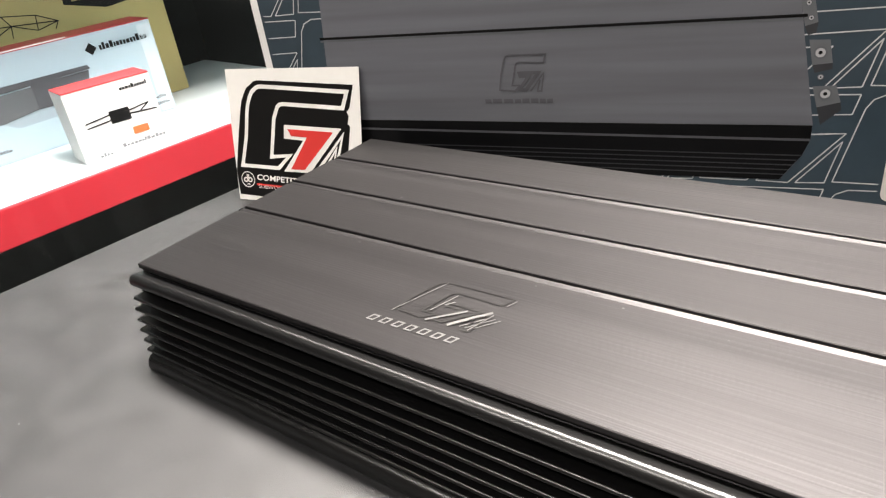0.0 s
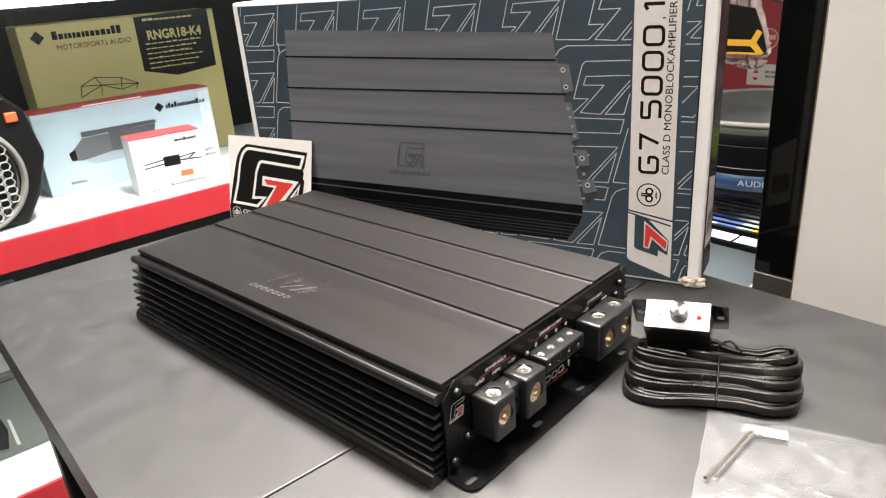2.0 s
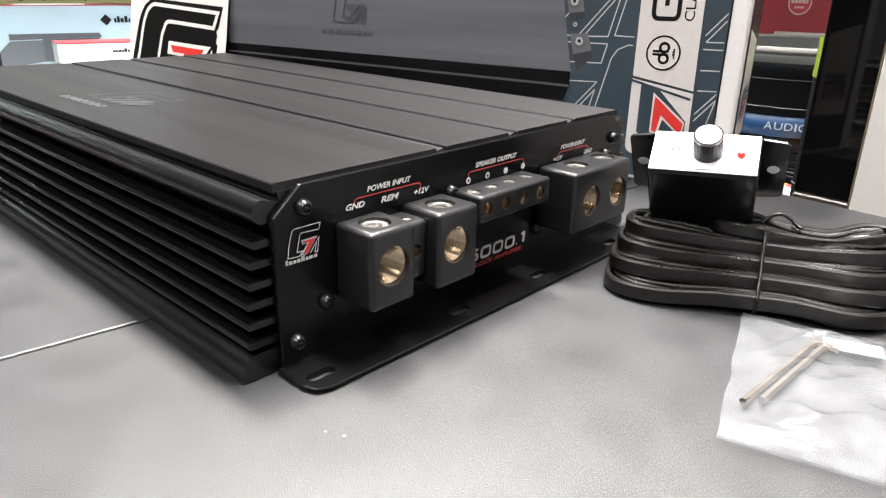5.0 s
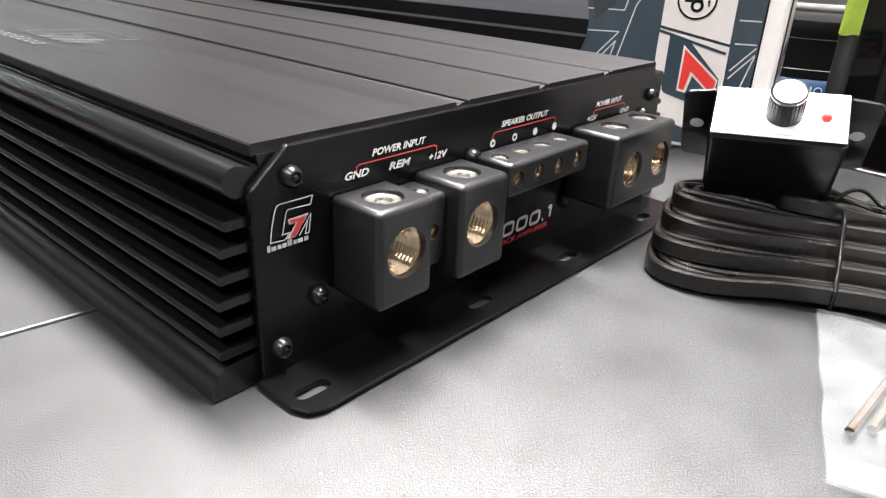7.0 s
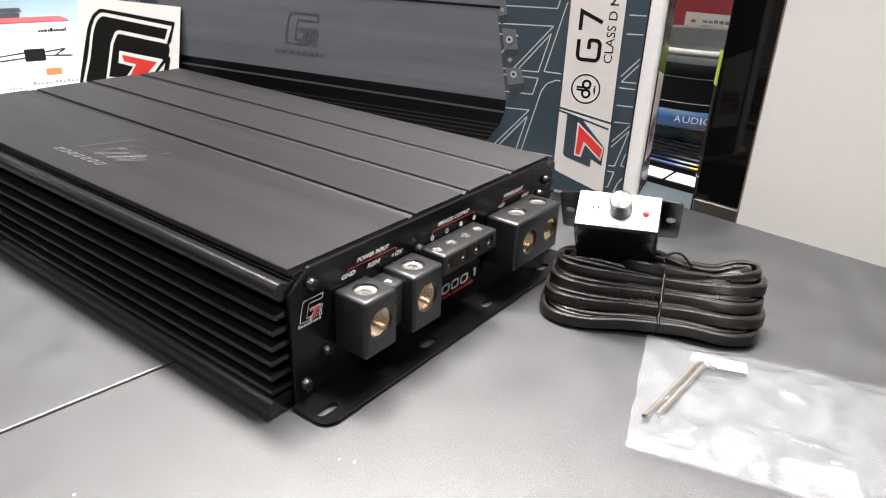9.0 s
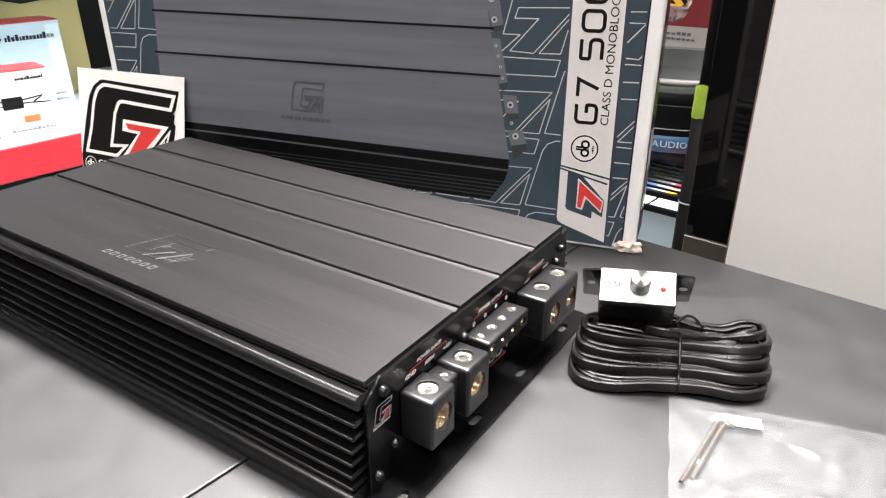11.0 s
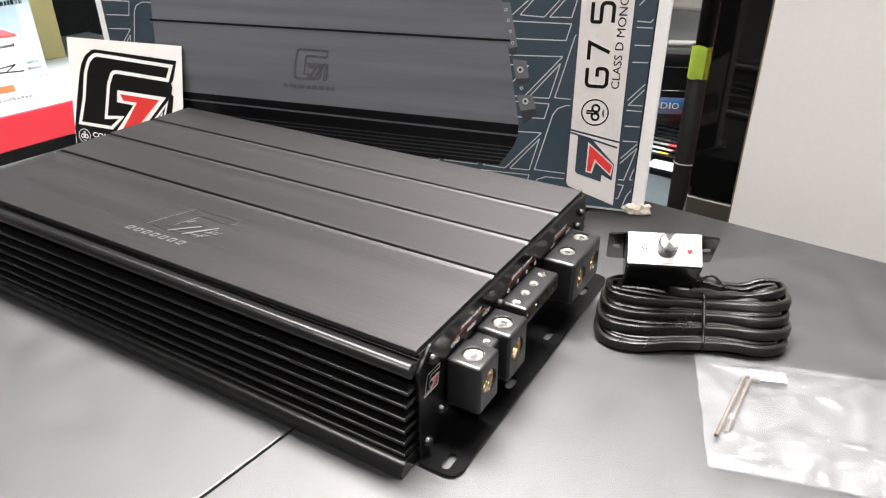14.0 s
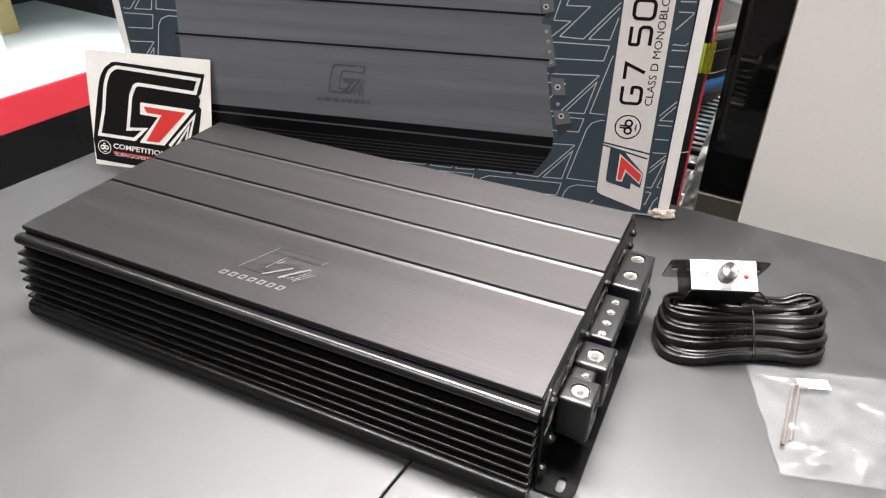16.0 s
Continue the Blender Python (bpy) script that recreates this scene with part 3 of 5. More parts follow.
        if axis == "x":
            part("bore_floor", lathe([(0, -depth), (r * 0.9, -depth)], m, 24), HOLE_SHADE, owner)
        else:
            part("set_screw", lathe([(0, -0.42 * r), (r * 0.40, -0.40 * r), (r * 0.46, -0.20 * r), (r * 0.80, -0.16 * r), (r * 0.93, -0.26 * r), (r * 0.95, -0.55 * r)], m, 20), SET_STEEL, owner, "bright set screw")
            part("socket", lathe([(0, -0.37 * r), (r * 0.36, -0.37 * r)], m, 6), HOLE_SHADE, owner, "hex socket with its shade painted dark")

    def drilled(y0, y1, z0, z1, depth, bores_front, bores_top, owner_label):
        """A rounded block with round openings through its front and top faces."""
        bm = cuboid(face, depth, y0, y1, z0, z1, min(0.0018, (z1 - z0) * 0.14), 5)
        block = part("terminal_block", bm, BLOCK, amp, owner_label)
        cutters = []
        for y, z, r in bores_front:
            deep = min(0.0130, depth - face - 0.0005)
            cutters.append(lathe([(0, -deep), (r, -deep), (r, 0.004), (0, 0.004)], Matrix.Translation((depth, y, z)) @ out, 28))
        for y, x, r in bores_top:
            cutters.append(lathe([(0, -0.006), (r, -0.006), (r, 0.004), (0, 0.004)], Matrix.Translation((x, y, z1)), 28))
        carve(block, cutters)
        for f in block.data.polygons:
            f.use_smooth = True
        block.data.set_sharp_from_angle(angle=0.7)
        for y, z, r in bores_front:
            hole(y, r, "x", depth, z, block, min(0.0125, depth - face - 0.001))
        for y, x, r in bores_top:
            hole(y, r, "z", x, z1, block, 0.0055)
        return block

    drilled(0.0196, 0.0387, 0.0190, 0.0456, 0.0208, [(0.0290, 0.0330, 0.0067)], [(0.0290, 0.0120, 0.0054)], "gunmetal power terminal block")
    drilled(0.0489, 0.0692, 0.0182, 0.0456, 0.0212, [(0.0582, 0.0328, 0.0067)], [(0.0588, 0.0121, 0.0054)], "gunmetal power terminal block")
    drilled(0.0385, 0.0491, 0.0225, 0.0432, 0.0160, [(0.0436, 0.0330, 0.0023)], [(0.0436, 0.0112, 0.0020)], "small gunmetal remote terminal")
    spk = [0.0782, 0.0890, 0.0998, 0.1106]
    drilled(0.0742, 0.1170, 0.0352, 0.0456, 0.0178, [(y, 0.0405, 0.0027) for y in spk], [(y, 0.0104, 0.0028) for y in spk], "four-way gunmetal speaker terminal block")
    drilled(0.1290, 0.1735, 0.0185, 0.0450, 0.0222, [(0.1426, 0.0312, 0.0067), (0.1642, 0.0312, 0.0067)], [(0.1440, 0.0120, 0.0053), (0.1652, 0.0120, 0.0053)], "twin gunmetal power terminal block")

    # writing on the end plate
    def words(text, y, z, length, height, mat=INK_WHITE, slant=0.25):
        lettering("printed_word", text, mat, amp, on_plate(y, z), length, height, 0.032, slant)

    words("POWER INPUT", 0.0337, 0.0526, 0.0200, 0.0020)
    words("GND", 0.0246, 0.0480, 0.0080, 0.0021)
    words("REM", 0.0397, 0.0477, 0.0082, 0.0021)
    words("+12V", 0.0551, 0.0472, 0.0077, 0.0021)
    words("SPEAKER OUTPUT", 0.0878, 0.0515, 0.0256, 0.0020)
    words("POWER INPUT", 0.1448, 0.0498, 0.0190, 0.0020)
    words("+12V", 0.1397, 0.0452, 0.0068, 0.0020)
    words("GND", 0.1635, 0.0448, 0.0072, 0.0020)
    square_lettering("model_number", "5000.1", INK_WHITE, amp, on_plate(0.0842, 0.0125), 0.0378, 0.0053, 0.29, 0.15)
    words("MONOBLOCK AMPLIFIER", 0.0745, 0.0097, 0.0455, 0.0019, INK_RED)
    for a, b, z in ((0.0284, 0.0582, 0.0514), (0.0838, 0.1180, 0.0504), (0.1436, 0.1666, 0.0488)):
        bracket = strokes([[(a, z - 0.0020), (a, z - 0.0005), (a + 0.001, z), (b - 0.001, z), (b, z - 0.0005), (b, z - 0.0020)]], 0.0004)
        part("red_bracket", bracket, INK_RED, amp, m=Matrix(((0, 0, 1, face + 0.0002), (1, 0, 0, 0), (0, 1, 0, 0), (0, 0, 0, 1))))
    for i in range(4):
        part("polarity_dot", lathe([(0.0006 if i < 2 else 0.0, 0), (0.0013, 0)], Matrix.Translation((face + 0.0003, 0.0838 + 0.0113 * i, 0.0472)) @ out, 16), INK_WHITE, amp)
    emblem(amp, on_plate(0.0010, 0.0372), 0.0143, PLATE, INK_GREY, INK_RED, True, "plate_emblem")
    bars("plate_word_mark", INK_GREY, amp, on_plate(0.0008, 0.0358), 0.0122, 0.0017, 8, 3)

    # pressed mark on the top panel, a hair proud; glints painted as paler metal
    relief_glint = material("pressed_glint", (0.24, 0.235, 0.235), 0.34, 0.9, 0.3, 900)
    faint = material("pressed_line", (0.050, 0.048, 0.048), 0.34, 0.85, 0.3, 900)
    top = pose(-0.2023, 0.0230, H + 0.0002) @ Matrix.Diagonal((1.16, 1.0, 1.0, 1.0))
    emblem(amp, top, 0.0435, BRUSHED, faint, None, True, "pressed_emblem", 0.016)
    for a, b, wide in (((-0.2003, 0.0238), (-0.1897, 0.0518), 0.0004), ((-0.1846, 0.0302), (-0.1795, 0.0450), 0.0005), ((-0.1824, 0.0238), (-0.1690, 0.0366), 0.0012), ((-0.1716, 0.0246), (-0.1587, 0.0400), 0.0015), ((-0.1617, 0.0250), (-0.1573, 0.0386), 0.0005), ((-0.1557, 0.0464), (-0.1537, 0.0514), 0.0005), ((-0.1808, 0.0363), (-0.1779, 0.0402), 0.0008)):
        part("pressed_edge_glint", strokes([[a, b]], wide, H + 0.0006), relief_glint, amp, "pressed edge with its glint painted bright")
    for i in range(7):
        x, y = -0.2066 + 0.0067 * i, 0.0143 + 0.0002 * i
        letter = [[(x, y), (x + 0.0013, y + 0.0034), (x + 0.0044, y + 0.0034), (x + 0.0031, y), (x, y)]]
        part("pressed_block", strokes(letter, 0.0008, H + 0.0004), relief_glint, amp)
    for i in range(5):
        x = -0.1716 + 0.0026 * i
        part("pressed_hatch", strokes([[(x, 0.0262), (x + 0.0085, 0.0366)]], 0.0005, H + 0.0004), relief_glint, amp)
    return amp


amplifier()

# ---- the carton behind it ----
CARTON = Matrix.Translation((0, 0.3050, 0)) @ pose(0, 0, 0, 0, 0, math.degrees(math.atan(0.236)))


def carton():
    box = thing("amplifier_carton", "navy printed cardboard carton with white worn edges standing upright", "cardboard box", CARTON)
    s0, s1, top, deep = -0.4735, 0.0136, 0.2510, 0.055
    wide = lambda pts: [(x - 0.027 * max(0.0, -x - 0.09), y) for x, y in pts]
    # body: front and side panels with thickness, rounded worn corners
    part("carton_body", cuboid(s0, s1, 0.0, deep, 0.0, top, 0.0028, 3), CARD_WHITE, box, "white card showing at the worn edges")
    put = lambda lift: Matrix(((1, 0, 0, 0), (0, 0, -1, -0.0003 - lift), (0, 1, 0, 0), (0, 0, 0, 1)))
    a, b = -0.4655, 0.0030
    part("front_print", sheet([(a, 0.004), (b, 0.003), (b + 0.001, top - 0.003), (a, top - 0.004)]), CARD_NAVY, box, "glossy navy front print", m=put(0))
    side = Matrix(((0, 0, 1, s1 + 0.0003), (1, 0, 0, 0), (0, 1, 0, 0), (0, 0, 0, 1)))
    part("side_print", sheet([(0.010, 0.004), (deep - 0.004, 0.004), (deep - 0.004, top - 0.004), (0.010, top - 0.004)]), NAVY_SHADED, box, "glossy navy side print, darkened as in shade", m=side)
    part("side_patch", sheet([(0.014, 0.03), (0.044, 0.03), (0.044, 0.088), (0.014, 0.095)]), STRIP, box, m=side @ pose(0, 0, 0.0003))
    emblem(box, side @ pose(0.016, 0.042, 0.0006), 0.026, CARD_NAVY, STRIP, RED_PRINT, False, "side_emblem")
    part("fold_line", strokes([[(0.0036, 0.006), (0.0040, top - 0.004)]], 0.0009), PIC_DARK, box, m=put(0.0002))
    # outlined pattern
    w, h = 0.0745, 0.0597
    cell = [[(0.0712, 0), (0.010, 0), (0.0035, -0.003), (0, -0.0084), (-0.0115, -0.0545), (0.0157, -0.0552), (0.0284, -0.0433), (0.0157, -0.0433), (0.0163, -0.0416), (0.0227, -0.0158), (0.0255, -0.0126), (0.0682, -0.0118), (0.0712, 0)],
            [(0.0667, -0.0235), (0.0263, -0.0248), (0.0240, -0.0320), (0.0415, -0.0318), (0.0212, -0.0551), (0.0390, -0.0559), (0.0667, -0.0235)],
            [(0.0655, -0.0285), (0.0430, -0.0557), (0.0588, -0.0553), (0.0655, -0.0285)]]
    lines = []

    def clip(p, q, lo, hi):
        out = [p, q]
        for k, bound, sgn in ((0, lo[0], 1), (0, hi[0], -1), (1, lo[1], 1), (1, hi[1], -1)):
            ps, qs = (out[0][k] - bound) * sgn, (out[1][k] - bound) * sgn
            if ps < 0 and qs < 0:
                return None
            if ps < 0 or qs < 0:
                f = ps / (ps - qs)
                mid = tuple(out[0][i] + f * (out[1][i] - out[0][i]) for i in (0, 1))
                out = [mid, out[1]] if ps < 0 else [out[0], mid]
        return out

    for row in range(-1, 4):
        for col in range(-5, 4):
            x0, y0 = -0.1130 - 0.0122 * row + col * w, 0.2028 - row * h
            for line in cell:
                pts = [(x0 + px, y0 + py) for px, py in line]
                for p, q in zip(pts, pts[1:]):
                    for lo, hi in (((-0.4530, 0.004), (-0.0500, 0.2465)), ((-0.0085, 0.004), (0.0024, 0.2465))):
                        c = clip(p, q, lo, hi)
                        if c:
                            lines.append(c)
    part("outline_pattern", strokes([wide(l) for l in lines], 0.0007), LINE, box, "fine pale outline pattern", m=put(0.0002), kind="stuff")
    # printed picture of the amplifier
    pic = [(-0.3965, 0.2225), (-0.1156, 0.2137), (-0.0888, 0.0652), (-0.0890, 0.0555), (-0.0923, 0.0460), (-0.1030, 0.0295), (-0.3850, 0.0300), (-0.4120, 0.0680)]
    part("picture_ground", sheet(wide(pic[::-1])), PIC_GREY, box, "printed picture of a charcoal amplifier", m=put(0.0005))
    for (sa, za), (sb, zb) in (((-0.4005, 0.1962), (-0.1120, 0.1913)), ((-0.4045, 0.1643), (-0.1040, 0.1630)), ((-0.4088, 0.1288), (-0.0980, 0.1290))):
        part("picture_groove", strokes([wide([(sa, za), (sb, zb)])], 0.0017), PIC_DARK, box, m=put(0.0008))
        part("picture_glint", strokes([wide([(sa, za - 0.002), (sb, zb - 0.002)])], 0.0010), PIC_MID, box, m=put(0.0008))
    part("picture_side", sheet(wide([(-0.4120, 0.0675), (-0.3850, 0.0302), (-0.1032, 0.0297), (-0.0925, 0.0460), (-0.0891, 0.0555), (-0.0889, 0.0650)])), PIC_DARK, box, m=put(0.0007))
    fins = [[(-0.4050 + 0.003 * k, 0.0490 - 0.0033 * k), (-0.0930 - 0.0020 * k, 0.0460 - 0.0032 * k)] for k in range(5)]
    part("picture_roll", strokes([wide([(-0.3900, 0.0605), (-0.0893, 0.0560)])], 0.0016), PIC_EMBOSS, box, m=put(0.0010))
    for f in fins:
        part("picture_fin", strokes([wide(f)], 0.0008), PIC_DIM, box, m=put(0.0010))
    for shape in ([(-0.1125, 0.1890), (-0.1016, 0.1876), (-0.0975, 0.1660), (-0.1060, 0.1640)], [(-0.1065, 0.1560), (-0.0995, 0.1560), (-0.0925, 0.1250), (-0.0990, 0.1230)], [(-0.0960, 0.1155), (-0.0854, 0.1151), (-0.0828, 0.1020), (-0.0930, 0.1010)], [(-0.0915, 0.0885), (-0.0793, 0.0891), (-0.0760, 0.0790), (-0.0880, 0.0760)]):
        part("picture_terminal", sheet(shape[::-1]), PIC_LIGHT, box, m=put(0.0004))
    for shape in ([(-0.1060, 0.1640), (-0.0975, 0.1660), (-0.0970, 0.1632), (-0.1042, 0.1600)], [(-0.0990, 0.1230), (-0.0925, 0.1250), (-0.0930, 0.1190), (-0.0970, 0.1180)], [(-0.0930, 0.1010), (-0.0828, 0.1020), (-0.0825, 0.0985), (-0.0913, 0.0965)], [(-0.0880, 0.0760), (-0.0760, 0.0790), (-0.0751, 0.0745), (-0.0850, 0.0653)]):
        part("picture_terminal_front", sheet(shape[::-1]), PIC_DIM, box, m=put(0.0004))
    for s, z, r in ((-0.1066, 0.1833, 0.0032), (-0.1040, 0.1692, 0.0032), (-0.1022, 0.1510, 0.0017), (-0.1002, 0.1436, 0.0017), (-0.0983, 0.1358, 0.0017), (-0.0963, 0.1276, 0.0017), (-0.0896, 0.1081, 0.0036), (-0.0880, 0.0942, 0.0017), (-0.0845, 0.0843, 0.0036)):
        screw = part("picture_screw", lathe([(r * 0.72, 0), (r, 0)], put(0.0011) @ pose(s, z, 0), 18), PIC_MID, box)
        part("screw_ring", lathe([(r * 0.30, 0), (r * 0.72, 0)], put(0.0011) @ pose(s, z, 0), 18), PIC_SCREW, screw)
        part("screw_core", lathe([(0, 0), (r * 0.30, 0)], put(0.0011) @ pose(s, z, 0), 12), PIC_DARK, screw)
    emblem(box, put(0.0010) @ pose(-0.2836, 0.0867, 0), 0.038, PIC_EMBOSS, PIC_EMBOSS, None, True, "picture_emblem", 0.028)
    bars("picture_word_mark", PIC_EMBOSS, box, put(0.0010) @ pose(-0.2932, 0.0797, 0), 0.049, 0.0046, 8, 4)
    bars("tiny_print", LINE, box, put(0.0010) @ pose(-0.4150, 0.1985, 0, 0, 0, 90), 0.012, 0.0022, 5, 4)
    # pale label strip
    part("label_strip", sheet([(-0.0480, 0.0655), (-0.0108, 0.0590), (-0.0125, 0.2445), (-0.0482, 0.2455)]), STRIP, box, "warm white printed strip", m=put(0.0006))
    part("label_strip_foot", sheet([(-0.0482, 0.0640), (-0.0482, 0.0215), (-0.0470, 0.0190), (-0.0440, 0.0172), (-0.0100, 0.0060), (-0.0106, 0.0575)]), STRIP, box, m=put(0.0006))
    turn = lambda s, z: put(0.0009) @ pose(s, z, 0, 0, 0, 90)
    square_lettering("model_number", "G7 5000.1", INK_BLACK, box, turn(-0.0238, 0.0982), 0.1365, 0.0172, label="large dark model number")
    lettering("class_line", "CLASS D MONOBLOCKAMPLIFIER", INK_BLACK, box, turn(-0.0158, 0.0988), 0.1360, 0.0058, 0.0)
    disc_mark(box, turn(-0.0312, 0.0800), 0.0103, STRIP, INK_BLACK)
    part("strip_rule", strokes([[(-0.0490, 0.0630), (-0.0118, 0.0540)]], 0.0014), CARD_NAVY, box, m=put(0.0010))
    part("strip_mark_ground", sheet([(-0.0421, 0.0607), (-0.0309, 0.0585), (-0.0128, 0.0405), (-0.0133, 0.0269), (-0.0213, 0.0308), (-0.0214, 0.0248), (-0.0406, 0.0298), (-0.0421, 0.0318)][::-1]), CARD_NAVY, box, m=put(0.0010))
    part("strip_mark_rim", sheet([(-0.0339, 0.0565), (-0.0132, 0.0401), (-0.0144, 0.0304), (-0.0268, 0.0407), (-0.0289, 0.0312), (-0.0339, 0.0320)][::-1]), STRIP, box, m=put(0.0013))
    part("strip_mark_stroke", sheet([(-0.0327, 0.0545), (-0.0141, 0.0393), (-0.0151, 0.0324), (-0.0279, 0.0432), (-0.0300, 0.0326), (-0.0329, 0.0334)][::-1]), RED_PRINT, box, m=put(0.0016))
    # crushed lower corner
    bm = bmesh.new()
    bmesh.ops.create_icosphere(bm, subdivisions=3, radius=1.0)
    for q in bm.verts:
        d = 1 + 0.7 * noise.noise(q.co * 1.7 + Vector((3, 1, 2))) + 0.35 * noise.noise(q.co * 4.1)
        q.co = Vector((0.0082 + 0.0085 * q.co.x * d, 0.0006 + 0.0042 * q.co.y * d, max(0.0004, 0.0042 + 0.0058 * q.co.z * d)))
    part("crushed_corner", bm, TORN_CARD, box, "torn corner with bare brown board")
    return box


carton()


# ---- sticker leaning on the carton ----
def sticker():
    bl, tl, tr = Vector((-0.5046, 0.1705, 0.0003)), Vector((-0.4960, 0.1845, 0.1095)), Vector((-0.3767, 0.2125, 0.1085))
    x = (tr - tl)
    w = x.length
    x.normalize()
    z = x.cross((tl - bl).normalized()).normalized()
    y = z.cross(x)
    m = Matrix((x, y, z)).transposed().to_4x4()
    m.translation = bl
    st = thing("promo_sticker", "white sticker with black and red emblem leaning on carton", "sticker", m)
    skew = (tl - bl).dot(x)
    top = (tl - bl).dot(y)
    part("paper", prism([(0, 0), (w, 0), (w + skew, top), (skew, top)], "z", -0.0004, 0.0), PAPER, st)
    k = Matrix(((1, skew / top, 0, 0), (0, 1, 0, 0), (0, 0, 1, 0.0003), (0, 0, 0, 1)))
    at = lambda pts: [(w * a, top * (1 - b)) for a, b in pts]
    lay = lambda n: k @ pose(0, 0, 0.0002 * n)
    part("emblem_ground", sheet(at([(0.013, 0.954), (0.013, 0.766), (0.046, 0.615), (0.080, 0.463), (0.104, 0.366), (0.128, 0.269), (0.147, 0.212), (0.178, 0.155), (0.199, 0.124), (0.232, 0.100), (0.259, 0.076), (0.293, 0.068), (0.994, 0.068), (0.956, 0.226), (0.933, 0.256), (0.946, 0.282), (0.932, 0.339), (0.950, 0.356), (0.894, 0.678), (0.870, 0.954)])[::-1]), INK_BLACK, st, m=lay(0))
    outer = [(0.073, 0.715), (0.106, 0.605), (0.138, 0.495), (0.157, 0.398), (0.175, 0.302), (0.191, 0.245), (0.215, 0.188), (0.236, 0.153), (0.269, 0.125), (0.292, 0.113), (0.319, 0.110), (0.947, 0.117), (0.908, 0.231)]
    inner = [(0.908, 0.231), (0.469, 0.227), (0.442, 0.233), (0.422, 0.250), (0.383, 0.337), (0.354, 0.483), (0.324, 0.628), (0.469, 0.606), (0.370, 0.711), (0.073, 0.715)]
    part("emblem_line", strokes([at(outer + inner[1:])], 0.026 * w), PAPER, st, m=lay(1))
    part("emblem_rim", sheet(at([(0.457, 0.377), (0.887, 0.374), (0.618, 0.723), (0.411, 0.732), (0.590, 0.483), (0.443, 0.479)])[::-1]), PAPER, st, m=lay(2))
    part("emblem_stroke", sheet(at([(0.480, 0.406), (0.824, 0.405), (0.578, 0.703), (0.470, 0.709), (0.624, 0.457), (0.504, 0.457)])[::-1]), RED_PRINT, st, m=lay(3))
    part("emblem_wedge", strokes([at([(0.664, 0.718), (0.891, 0.421), (0.813, 0.693)])], 0.024 * w), PAPER, st, m=lay(2))
    part("emblem_wedge_line", strokes([at([(0.721, 0.708), (0.837, 0.521), (0.791, 0.697)])], 0.020 * w), PAPER, st, m=lay(2.5))
    cx, cy = at([(0.095, 0.829)])[0]
    disc_mark(st, lay(2) @ pose(cx, cy, 0), 0.057 * w, INK_BLACK, PAPER)
    x0, y0 = at([(0.173, 0.831)])[0]
    lettering("series_line", "COMPETITION SERIES", PAPER, st, lay(2) @ pose(x0, y0, 0), 0.660 * w, 0.042 * w, 0.02, 0.15)
    part("red_rule", strokes([at([(0.171, 0.856), (0.830, 0.856)])], 0.013 * w), RED_PRINT, st, m=lay(2))
    x0, y0 = at([(0.178, 0.896)])[0]
    lettering("product_line", "SUBWOOFERS", PAPER, st, lay(2) @ pose(x0, y0, 0), 0.290 * w, 0.028 * w, 0.0)
    return st


sticker()


